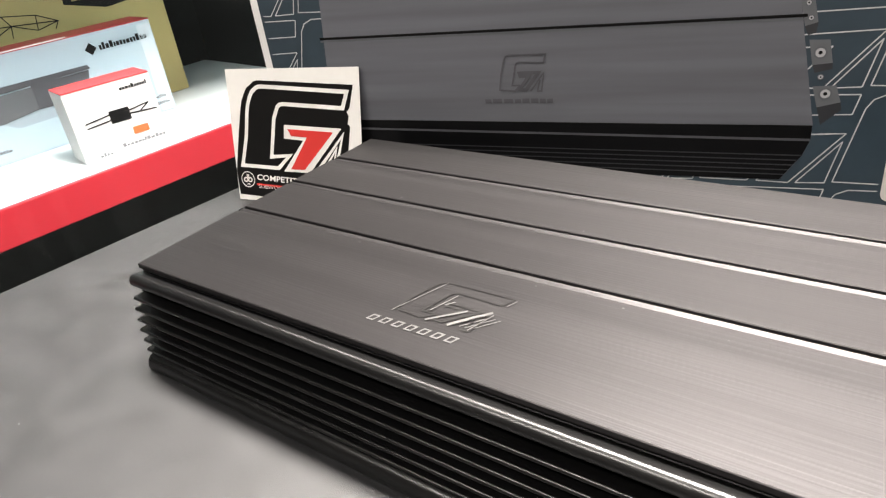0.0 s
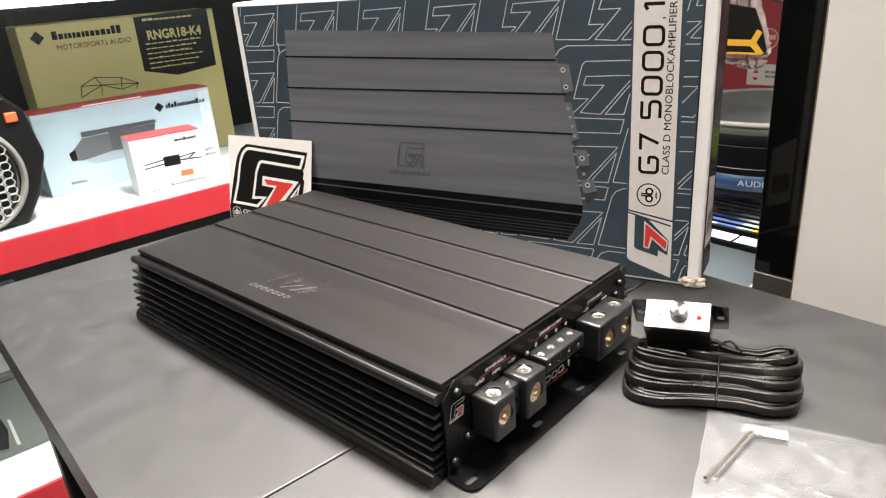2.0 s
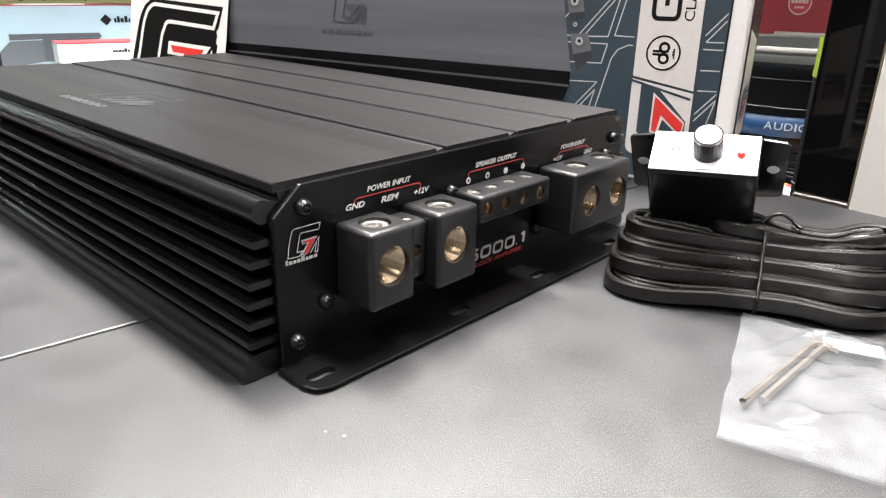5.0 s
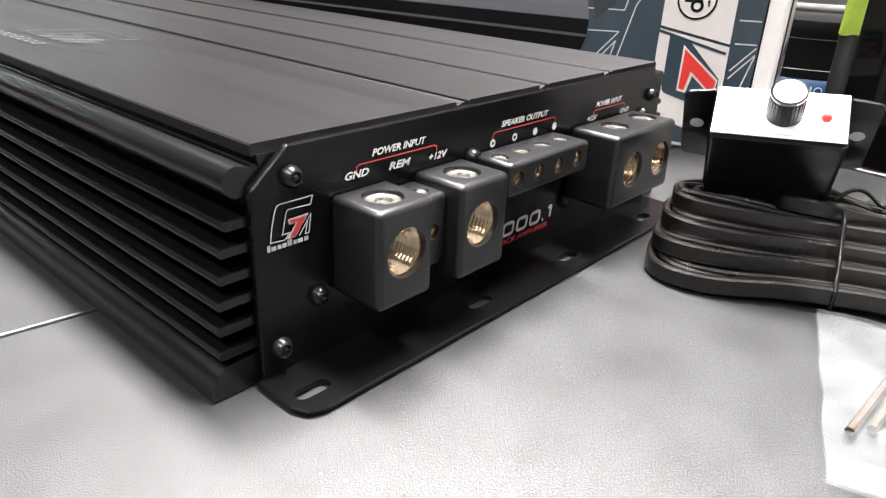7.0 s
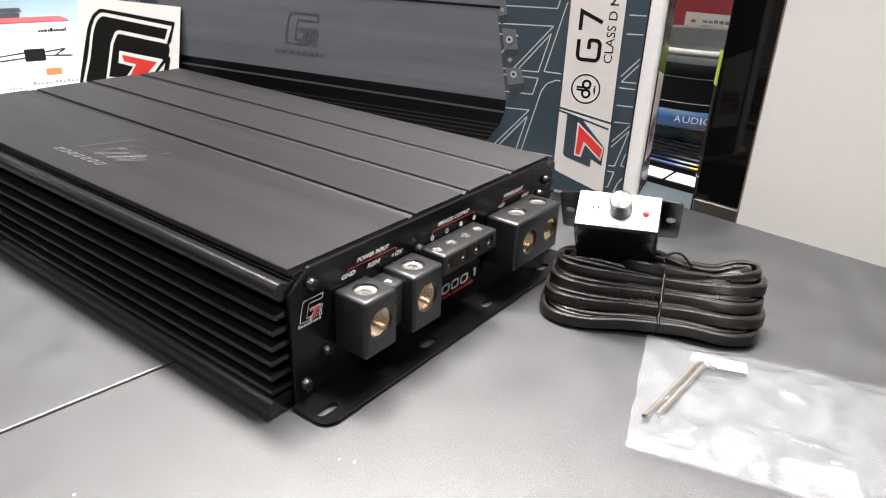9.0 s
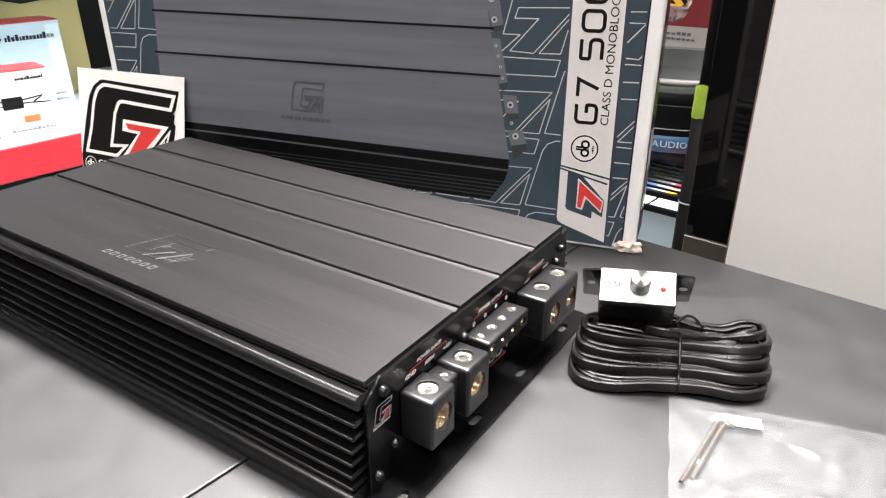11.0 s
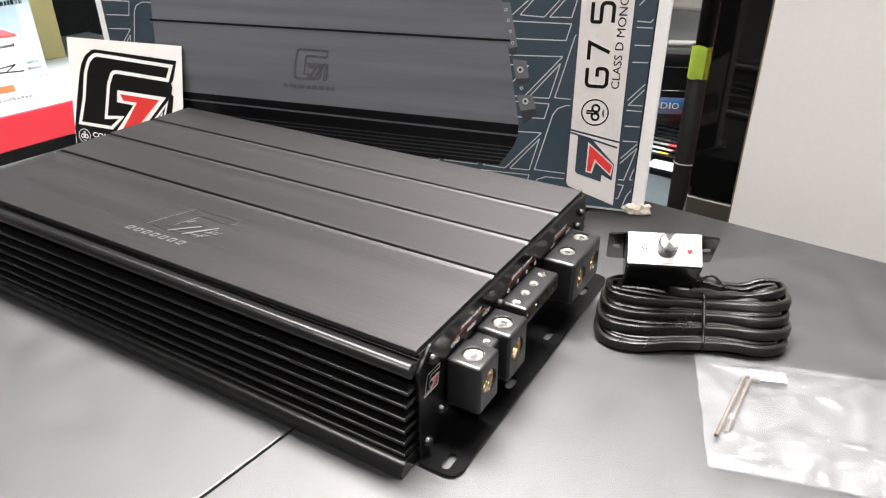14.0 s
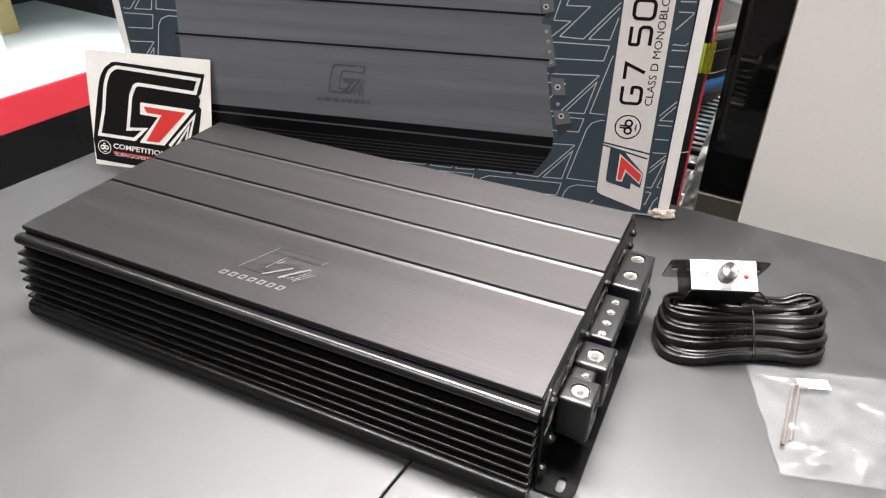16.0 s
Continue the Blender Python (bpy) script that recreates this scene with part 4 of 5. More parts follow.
# ---- remote level control on its coiled lead ----
def remote():
    o = Vector((0.0652, 0.1483, 0.0583))
    u = Vector((0.0183, 0.0063, 0.0008)).normalized()
    v = Vector((-0.0027, 0.0072, 0.0060))
    v = (v - u * v.dot(u)).normalized()
    n = u.cross(v)
    m = Matrix((u, v, n)).transposed().to_4x4()
    m.translation = o
    r = thing("remote_control", "small black remote level control with a white face and silver knob", "remote control", m)
    wd, ht, dp = 0.0198, 0.0101, 0.034
    part("housing", cuboid(-wd, wd, -ht, ht, -dp, 0, 0.0015, 3), SATIN_BLACK, r, "satin black steel housing")
    part("face_plate", cuboid(-wd + 0.0006, wd - 0.0006, -ht + 0.0006, ht - 0.0006, 0, 0.0007, 0.0003, 1), FACE, r, "white face plate")
    part("face_rim", strokes([[(-wd + 0.0015, -ht + 0.0015), (wd - 0.0015, -ht + 0.0015), (wd - 0.0015, ht - 0.0015), (-wd + 0.0015, ht - 0.0015), (-wd + 0.0015, -ht + 0.0015)]], 0.00018, 0.0009), PIC_LIGHT, r)
    knob = part("knob", lathe([(0.0054, 0.0008), (0.0050, 0.0098), (0.0047, 0.0102)], pose(0.0012, 0, 0), 40), KNOB_DARK, r, "dark knob with a bright turned cap")
    part("cap", lathe([(0.0052, 0.0097), (0.0052, 0.0106), (0.0048, 0.0110), (0.0045, 0.0108), (0, 0.0108)], pose(0.0012, 0, 0), 40), CAP, knob, "bright turned cap")
    for i in range(30):
        part("ridge", cuboid(0.0047, 0.0054, -0.0002, 0.0002, 0.0012, 0.0094), KNOB_DARK, knob, m=pose(0.0012, 0, 0, 0, 0, i * 12))
    part("red_lamp", lathe([(0, 0.0026), (0.0012, 0.0021), (0.0016, 0.0008)], pose(0.0130, -0.0005, 0), 16), RED_PRINT, r, "small red indicator", True)
    part("dial_mark", lathe([(0.0009, 0.0009), (0.0017, 0.0009)], pose(-0.0105, 0.0005, 0), 16), INK_BLACK, r)
    for side in (-1, 1):
        pts = [(side * wd, -0.036), (side * (wd + 0.0085), -0.0350), (side * (wd + 0.0098), -0.0335), (side * (wd + 0.0098), -0.004), (side * (wd + 0.0085), -0.0025), (side * wd, -0.001)]
        ear = part("mounting_ear", prism(pts, "y", ht - 0.0012, ht, 0.0002, 1), SATIN_BLACK, r, "black mounting ear with a screw hole")
        part("ear_hole", lathe([(0, 0.0001), (0.0019, 0.0001), (0.0023, 0.0)], Matrix.Translation((side * (wd + 0.005), ht + 0.0002, -0.0175)) @ pose(0, 0, 0, -90, 0, 0), 18), FACE, ear)
        part("ear_hole", lathe([(0, 0.0001), (0.0019, 0.0001), (0.0023, 0.0)], Matrix.Translation((side * (wd + 0.005), ht - 0.0014, -0.0175)) @ pose(0, 0, 0, 90, 0, 0), 18), FACE, ear)
    return r


remote()


def lead():
    m = pose(0.0828, 0.1605, 0, 0, 0, 22.5)
    c = thing("coiled_lead", "bundle of flat black cable tied round its middle", "cable", m)
    r = random.Random(4)

    def loop(a, b, z, pinch, dx=0.0, dy=0.0, rise=0.0):
        pts = []
        skew, sway, lift = r.uniform(-0.0026, 0.0026), r.uniform(0, 6), r.uniform(-0.6, 1.0)
        for i in range(72):
            t = 2 * math.pi * i / 72
            x, y = math.cos(t), math.sin(t)
            near_tie = math.exp(-((x - 0.10) / 0.34) ** 2)
            end = max(0.0, x) ** 1.5
            px = a * abs(x) ** 0.62 * (1 if x > 0 else -1) + dx + skew * end
            py = b * (1 - pinch * near_tie) * abs(y) ** 0.62 * (1 if y > 0 else -1) + dy + 0.6 * skew * math.sin(2 * t)
            pz = 0.0125 + (z - 0.0125) * (1 - 0.24 * near_tie + 0.10 * end * lift)
            pts.append((px, py, max(0.0036, pz + rise * math.sin(t + sway) * (1 - near_tie))))
        return pts

    # four layers, each set back from the one below it
    for i, (a, b, z, dy) in enumerate(((0.0540, 0.0198, 0.0037, -0.0012), (0.0530, 0.0172, 0.0105, 0.0030), (0.0518, 0.0148, 0.0172, 0.0062), (0.0508, 0.0124, 0.0238, 0.0094))):
        k = 0
        while b - 0.0029 * k > 0.0022:
            turns = loop(a - 0.0030 * k + r.uniform(-0.0016, 0.0010), b - 0.0029 * k, z - 0.0004 * k * (i == 3), 0.24 + 0.03 * i, 0.0006 * i + 0.0012, dy, 0.0009)
            part("cable_loop", ribbon(turns, 0.0027, 0.0063), RUBBER, c, smooth=True).data.set_sharp_from_angle(angle=0.6)
            k += 1
    for i in range(2):
        turns = loop(0.0330 - 0.0070 * i, 0.0085 - 0.0030 * i, 0.0285 - 0.0012 * i, 0.30, 0.0185 + 0.0030 * i, 0.0115 - 0.0010 * i, 0.0010)
        part("cable_loop", ribbon(turns, 0.0025, 0.0056), RUBBER, c, smooth=True).data.set_sharp_from_angle(angle=0.6)
    hoop = [(-0.0176, 0.0030), (-0.0180, 0.0080), (-0.0142, 0.0115), (-0.0108, 0.0165), (-0.0055, 0.0222), (-0.0018, 0.0262), (0.0030, 0.0278), (0.0150, 0.0278), (0.0195, 0.0240), (0.0195, 0.0040), (0.0180, 0.0008), (-0.0160, 0.0008)]
    tie = []
    for (y0, z0), (y1, z1) in zip(hoop, hoop[1:] + hoop[:1]):
        tie += [(0.0052 + 0.0006 * math.sin(40 * z0), y0 + (y1 - y0) * f, z0 + (z1 - z0) * f) for f in (0, 0.34, 0.67)]
    bm = bmesh.new()
    rings = []
    for i, p in enumerate(tie):
        ring = []
        out = Vector((0, tie[i][1] - 0.001, tie[i][2] - 0.0148)).normalized()
        for j in range(6):
            a = 2 * math.pi * j / 6
            ring.append(bm.verts.new(Vector(p) + out * 0.0008 * math.cos(a) + Vector((1, 0, 0)) * 0.0008 * math.sin(a)))
        rings.append(ring)
    for a, b in zip(rings, rings[1:] + rings[:1]):
        for j in range(6):
            bm.faces.new((a[j], a[(j + 1) % 6], b[(j + 1) % 6], b[j]))
    part("cable_tie", bm, SCREW, c, "thin black twist tie", True)
    tail = [(0.0040 + 0.016 * t, 0.012 + 0.004 * math.sin(3 * t), 0.0282 + 0.0040 * math.sin(math.pi * min(1.0, 1.1 * t))) for t in [i / 14 for i in range(15)]]
    part("tie_tail", ribbon(tail, 0.0014, 0.0014, False), SCREW, c, "thin loose end of the tie", True)
    return c


lead()


# ---- clear bag with keys ----
def clear_bag():
    corners = [(0.0917, 0.1428), (0.1163, 0.0608), (0.2380, 0.0920), (0.2140, 0.1775)]
    p = [Vector((x, y, 0)) for x, y in corners]
    bag = thing("clear_plastic_bag", "crumpled clear plastic bag holding hex keys", "plastic bag")
    for level, name in ((0.0010, "lower_sheet"), (0.0052, "upper_sheet")):
        bm = bmesh.new()
        k = 90
        grid = []
        for i in range(k + 1):
            row = []
            for j in range(k + 1):
                a, b = i / k, j / k
                q = p[0] * (1 - a) * (1 - b) + p[1] * a * (1 - b) + p[2] * a * b + p[3] * (1 - a) * b
                edge = min(a, 1 - a, b, 1 - b) * 6
                e = min(1.0, edge)
                wob = noise.noise(Vector((q.x * 40, q.y * 40, level * 900))) * 0.0012 + (1 - abs(noise.noise(Vector((q.x * 32 + 3, q.y * 55, 1.7))))) ** 6 * 0.0015 + (1 - abs(noise.noise(Vector((q.x * 60, q.y * 26 - q.x * 30, 5.1))))) ** 9 * 0.0016
                z = 0.0007 + (level + wob * (1.0 if level > 0.002 else 0.12)) * (0.25 + 0.75 * e)
                q = q + Vector((noise.noise(Vector((a * 6, b * 6, 2))) * 0.0015, noise.noise(Vector((a * 6, b * 6, 7))) * 0.0015, 0))
                row.append(bm.verts.new((q.x, q.y, max(0.0006, z))))
            grid.append(row)
        for i in range(k):
            for j in range(k):
                bm.faces.new((grid[i][j], grid[i + 1][j], grid[i + 1][j + 1], grid[i][j + 1]))
        part(name, bm, BAG, bag, "clear crinkled film", True)

    def key(x, y, turn, long, short):
        bm = bmesh.new()
        path = [Vector((0, 0, 0)), Vector((0, long - 0.003, 0)), Vector((0.001, long - 0.0008, 0)), Vector((0.003, long, 0)), Vector((short, long, 0))]
        rings = []
        for i, q in enumerate(path):
            d = (path[min(i + 1, len(path) - 1)] - path[max(i - 1, 0)]).normalized()
            s = d.cross(Vector((0, 0, 1)))
            rings.append([bm.verts.new(q + s * 0.0012 * math.cos(a) + Vector((0, 0, 0.0012 * math.sin(a)))) for a in [math.pi / 3 * j for j in range(6)]])
        for a, b in zip(rings, rings[1:]):
            for j in range(6):
                bm.faces.new((a[j], a[(j + 1) % 6], b[(j + 1) % 6], b[j]))
        bm.faces.new(rings[0])
        bm.faces.new(rings[-1][::-1])
        return single("hex_key", bm, RUST, "brownish steel hex key inside the clear bag", "hex key", pose(x, y, 0.0032, 0, 0, turn), group="hex keys")

    key(0.1158, 0.0805, -3.6, 0.0550, 0.006)
    key(0.1195, 0.0852, -3.2, 0.0490, 0.005)
    single("paper_slip", cuboid(-0.009, 0.009, -0.004, 0.004, 0, 0.0004), PAPER, "small white slip inside the clear bag", "paper slip", pose(0.1300, 0.1392, 0.0036, 0, 0, 20))


clear_bag()


# ---- lit display case ----
CASE_AT = CASE_TURN @ pose(0, 0, -0.0045)


def card_box(name, label, u_front, v0, v1, z0, z1, depth, mat, top_mat=None, group="", turn=0.0):
    """A carton on the case shelf: local x along v, y up, z out of its front."""
    m = CASE_AT @ Matrix(((0, 0, 1, u_front), (1, 0, 0, v0), (0, 1, 0, z0), (0, 0, 0, 1))) @ pose(0, 0, 0, 0, -turn, 0)
    b = thing(name, label, "cardboard box", m, group)
    part("carton_body", cuboid(0, v1 - v0, 0, z1 - z0, -depth, 0, 0.002, 2), mat, b)
    if top_mat:
        part("lid", cuboid(0.0005, v1 - v0 - 0.0005, z1 - z0 - 0.001, z1 - z0 + 0.0006, -depth + 0.0005, 0.0004), top_mat, b, "coloured lid")
    return b


def display_case():
    shelf_z = (-0.083, -0.540)
    for i, z in enumerate(shelf_z):
        s = thing("case_shelf", "white display shelf with a red front edge", "shelf", CASE_AT, "case shelves", "structure")
        part("board", cuboid(-1.55, -1.021, -0.60, 0.66, z - 0.02, z, 0.002), SHELF_WHITE, s)
        part("fascia", cuboid(-1.0205, -1.012, -0.60, 0.66, z - 0.053, z + 0.001, 0.0015), FASCIA, s, "red fascia strip")
    case = thing("display_case", "black-framed glass display case lit from inside", "display case", CASE_AT, kind="structure")
    part("case_back", cuboid(-1.58, -1.555, -0.62, 0.68, FLOOR, 0.62), BLACK_FRAME, case)
    part("header_beam", cuboid(-1.30, -1.012, -0.60, 0.66, 0.276, 0.306, 0.003), SHELF_WHITE, case, "white light rail")
    part("case_top", cuboid(-1.56, -1.012, -0.60, 0.66, 0.60, 0.62), BLACK_FRAME, case)
    for v in (0.66, -0.62):
        part("case_post", cuboid(-1.04, -1.0, v, v + 0.06, FLOOR, 0.62, 0.003), BLACK_FRAME, case)
        part("case_side", cuboid(-1.55, -1.04, v + 0.01, v + 0.03, FLOOR, 0.60), BLACK_FRAME, case)
    part("kick_panel", cuboid(-1.03, -1.01, -0.60, 0.66, FLOOR, -0.66), BLACK_FRAME, case)
    part("light_tube", lathe([(0, -0.5), (0.009, -0.5), (0.009, 0.5), (0, 0.5)], pose(-1.06, 0.1, 0.2725, 90, 0, 0), 12), STRIP_GLOW, case, "glowing tube")
    pane = part("glass_pane", cuboid(-1.0085, -1.0045, -0.60, 0.66, -0.66, 0.60), GLASS, case, "clear glass front")
    pane.visible_shadow = False

    k = 1.064
    g = lambda v, z: (-0.197 + k * (v + 0.197) - 0.098, 0.257 + k * (z - 0.257) + 0.083)
    gold = card_box("gold_carton", "olive gold carton with a black label on the shelf", -1.335, 0.098, 0.497, -0.083, 0.227, 0.09, GOLD)
    lab = [g(0.289, 0.226), g(0.442, 0.231), g(0.441, 0.114), g(0.355, 0.105), g(0.288, 0.122)]
    part("black_label", sheet(lab, 0.0006), PIC_DARK, gold)
    x, y = g(0.309, 0.180)
    lettering("model_line", "RNGR18-K4", GOLD, gold, pose(x, y, 0.0010), 0.120, 0.020, 0.03)
    for i in range(6):
        x, y = g(0.302, 0.172 - 0.0095 * i)
        bars("small_print", GOLD, gold, pose(x, y, 0.0010), 0.125 - 0.012 * (i % 3), 0.0035, 9, i)
    x, y = g(0.305, 0.217)
    bars("small_print", GOLD, gold, pose(x, y, 0.0010), 0.11, 0.005, 9, 11)
    x, y = g(0.111, 0.206)
    part("diamond_mark", sheet([(x - 0.013, y), (x, y - 0.013), (x + 0.013, y), (x, y + 0.013)], 0.0008), PIC_DARK, gold)
    x, y = g(0.136, 0.200)
    bars("word_mark", PIC_DARK, gold, pose(x, y, 0.0008), 0.135, 0.016, 14, 2)
    x, y = g(0.140, 0.181)
    lettering("range_line", "MOTORSPORTS AUDIO", PIC_DARK, gold, pose(x, y, 0.0008), 0.145, 0.010, 0.0)
    x, y = g(0.160, 0.090)
    cage = [[(0, 0), (0.004, 0.022), (0.034, 0.036), (0.086, 0.028), (0.118, 0.012), (0.110, 0)], [(0.004, 0.022), (0.044, 0.019), (0.118, 0.012)], [(0.034, 0.036), (0.044, 0.019), (0.040, 0)], [(0.086, 0.028), (0.082, 0.004)], [(0, 0), (0.044, 0.019)], [(0.044, 0.019), (0.082, 0.004), (0.118, 0.012)]]
    part("frame_sketch", strokes([[(x + px, y + py) for px, py in line] for line in cage], 0.0016, 0.0008), PIC_DARK, gold)

    k2 = 1.058
    w = lambda v, z: (-0.197 + k2 * (v + 0.197) - 0.058, 0.257 + k2 * (z - 0.257) + 0.083)
    white = card_box("pale_blue_carton", "pale blue carton with a crimson lid lying on its long side", -1.22, 0.058, 0.405, -0.083, 0.076, 0.075, ICE, CARD_RED)
    at = lambda pts, h: sheet([(v - 0.058, z + 0.083) for v, z in pts], h)
    part("product_shape", at([(0.136, 0.018), (0.186, 0.019), (0.186, -0.017), (0.130, -0.024), (0.112, -0.022), (0.107, -0.009), (0.121, 0.004)], 0.0009), PIC_MID, white, "printed grey device")
    part("product_lid", at([(0.136, 0.030), (0.279, 0.029), (0.283, 0.022), (0.136, 0.020)], 0.0012), PIC_EMBOSS, white)
    part("product_end", at([(0.186, 0.021), (0.279, 0.021), (0.268, -0.021), (0.186, -0.017)], 0.0009), PIC_EMBOSS, white)
    part("product_shadow", at([(0.130, -0.025), (0.186, -0.018), (0.268, -0.022), (0.262, -0.034), (0.150, -0.036)], 0.0006), PIC_PALE, white)
    part("product_plug", at([(0.106, -0.006), (0.119, 0.000), (0.119, -0.020), (0.109, -0.022)], 0.0012), PIC_DARK, white)
    part("edge_strip", at([(0.379, 0.069), (0.402, 0.069), (0.402, -0.081), (0.379, -0.081)], 0.0006), ICE_LIGHT, white, "paler edge strip")
    part("lid_print", at([(0.150, 0.0785), (0.262, 0.0785), (0.262, 0.0765), (0.150, 0.0765)], 0.0008), CARD_WHITE, white)
    x, y = 0.294 - 0.058, 0.0505 + 0.083
    part("diamond_mark", sheet([(x - 0.010, y), (x, y - 0.010), (x + 0.010, y), (x, y + 0.010)], 0.0006), PIC_DARK, white)
    bars("word_mark", PIC_DARK, white, pose(x + 0.014, y - 0.005, 0.0006), 0.085, 0.011, 14, 6)
    x, y = w(0.340, -0.040)
    bars("small_print", PIC_MID, white, pose(x, y, 0.0006), 0.022, 0.006, 5, 7)
    bars("small_print", PIC_MID, white, pose(x, y - 0.011, 0.0006), 0.026, 0.005, 6, 8)
    x, y = w(0.090, -0.052)
    bars("small_print", PIC_MID, white, pose(x - 0.01, y + 0.004, 0.0006), 0.03, 0.005, 6, 8)

    small = card_box("small_white_carton", "small white carton with a red top and an orange price tag", -1.070, 0.175, 0.304, -0.083, 0.024, 0.060, CARD_PLAIN, CARD_RED, turn=5.5)
    s = lambda v, z: (v - 0.174, z + 0.083)
    x, y = s(0.244, -0.027)
    part("product_shape", merge(cuboid(x - 0.016, x + 0.014, y - 0.009, y + 0.010, 0.0, 0.0006)), PIC_DARK, small, "printed black box")
    part("product_wires", strokes([[(x - 0.052, y + 0.001), (x - 0.016, y + 0.005)], [(x - 0.052, y - 0.006), (x - 0.016, y - 0.003)], [(x + 0.014, y + 0.004), (x + 0.045, y + 0.008)], [(x + 0.014, y - 0.001), (x + 0.055, y - 0.004)], [(x + 0.045, y + 0.008), (x + 0.030, y - 0.001)]], 0.002, 0.0006), PIC_DARK, small)
    part("price_tag", cuboid(x + 0.010, x + 0.034, y - 0.033, y - 0.022, 0.0, 0.0006), ORANGE, small, "orange price tag")
    bars("word_mark", PIC_DARK, small, pose(x + 0.010, y + 0.035, 0.0006), 0.042, 0.006, 10, 9)
    bars("small_print", PIC_MID, small, pose(x - 0.048, y - 0.052, 0.0006), 0.020, 0.006, 4, 10)
    bars("small_print", PIC_MID, small, pose(x - 0.012, y - 0.047, 0.0006), 0.068, 0.006, 12, 12)

    # round loudspeaker with a honeycomb grille
    sp = thing("marine_speaker", "black loudspeaker pod with a silver honeycomb grille on the shelf", "loudspeaker", CASE_AT @ Matrix(((0, 0, 1, -1.075), (1, 0, 0, -0.086), (0, 1, 0, 0.010), (0, 0, 0, 1))))
    part("housing", prism([(-0.08, -0.092), (0.075, -0.092), (0.105, -0.045), (0.128, 0.020), (0.114, 0.098), (0.090, 0.124), (-0.08, 0.124)], "z", -0.10, -0.004, 0.006), BLACK_FRAME, sp, "black faceted housing")
    part("rim", lathe([(0.082, 0.0), (0.085, 0.009), (0.088, 0.010), (0.092, 0.004), (0.093, -0.006)], None, 48), RIM_PALE, sp, "satin grey rim", True)
    part("cone", lathe([(0, -0.02), (0.03, -0.018), (0.08, -0.003)], None, 40), GREY_RUBBER, sp, smooth=True)
    comb = []
    for i in range(-6, 7):
        for j in range(-7, 8):
            cx, cy = i * 0.0156, j * 0.0135 + (0.00675 if i % 2 else 0)
            if math.hypot(cx, cy) < 0.078:
                comb.append(lathe([(0.0074, 0.004), (0.0074, 0.008), (0.0088, 0.008), (0.0088, 0.004), (0.0074, 0.004)], pose(cx, cy, 0.006 - 1.0 * (cx * cx + cy * cy)), 6))
    part("grille", merge(*comb), SPUN, sp, "silver honeycomb grille")
    part("red_tab", cuboid(0.084, 0.102, 0.080, 0.096, -0.006, 0.0025, 0.002), ORANGE, sp, "red square tab")
    # goods on the lower shelf
    lower = thing("boxed_device", "grey boxed device with a silver stripe on the lower shelf", "boxed device", CASE_AT @ pose(-1.215, -0.16, -0.540))
    part("carton_body", cuboid(-0.08, 0.06, -0.16, 0.12, 0.0, 0.160, 0.004), GREY_GREEN, lower)
    part("ledge", cuboid(-0.08, 0.064, -0.16, 0.12, 0.160, 0.170, 0.002), PIC_MID, lower, "grey ledge")
    part("tray", cuboid(-0.08, 0.050, -0.16, 0.12, 0.170, 0.30, 0.003), ICE_LIGHT, lower, "pale upper tray")
    part("stripe", prism([(0.026, 0.022), (0.032, 0.020), (0.029, 0.078), (0.024, 0.080)], "x", 0.0602, 0.0620), SPUN, lower, "silver stripe")
    part("clip", soften(prism([(-0.014, 0.028), (0.012, 0.022), (0.020, 0.060), (0.010, 0.112), (-0.006, 0.118), (-0.016, 0.080)], "x", 0.0602, 0.0640), 0.001), PIC_DARK, lower, "black clip")


display_case()


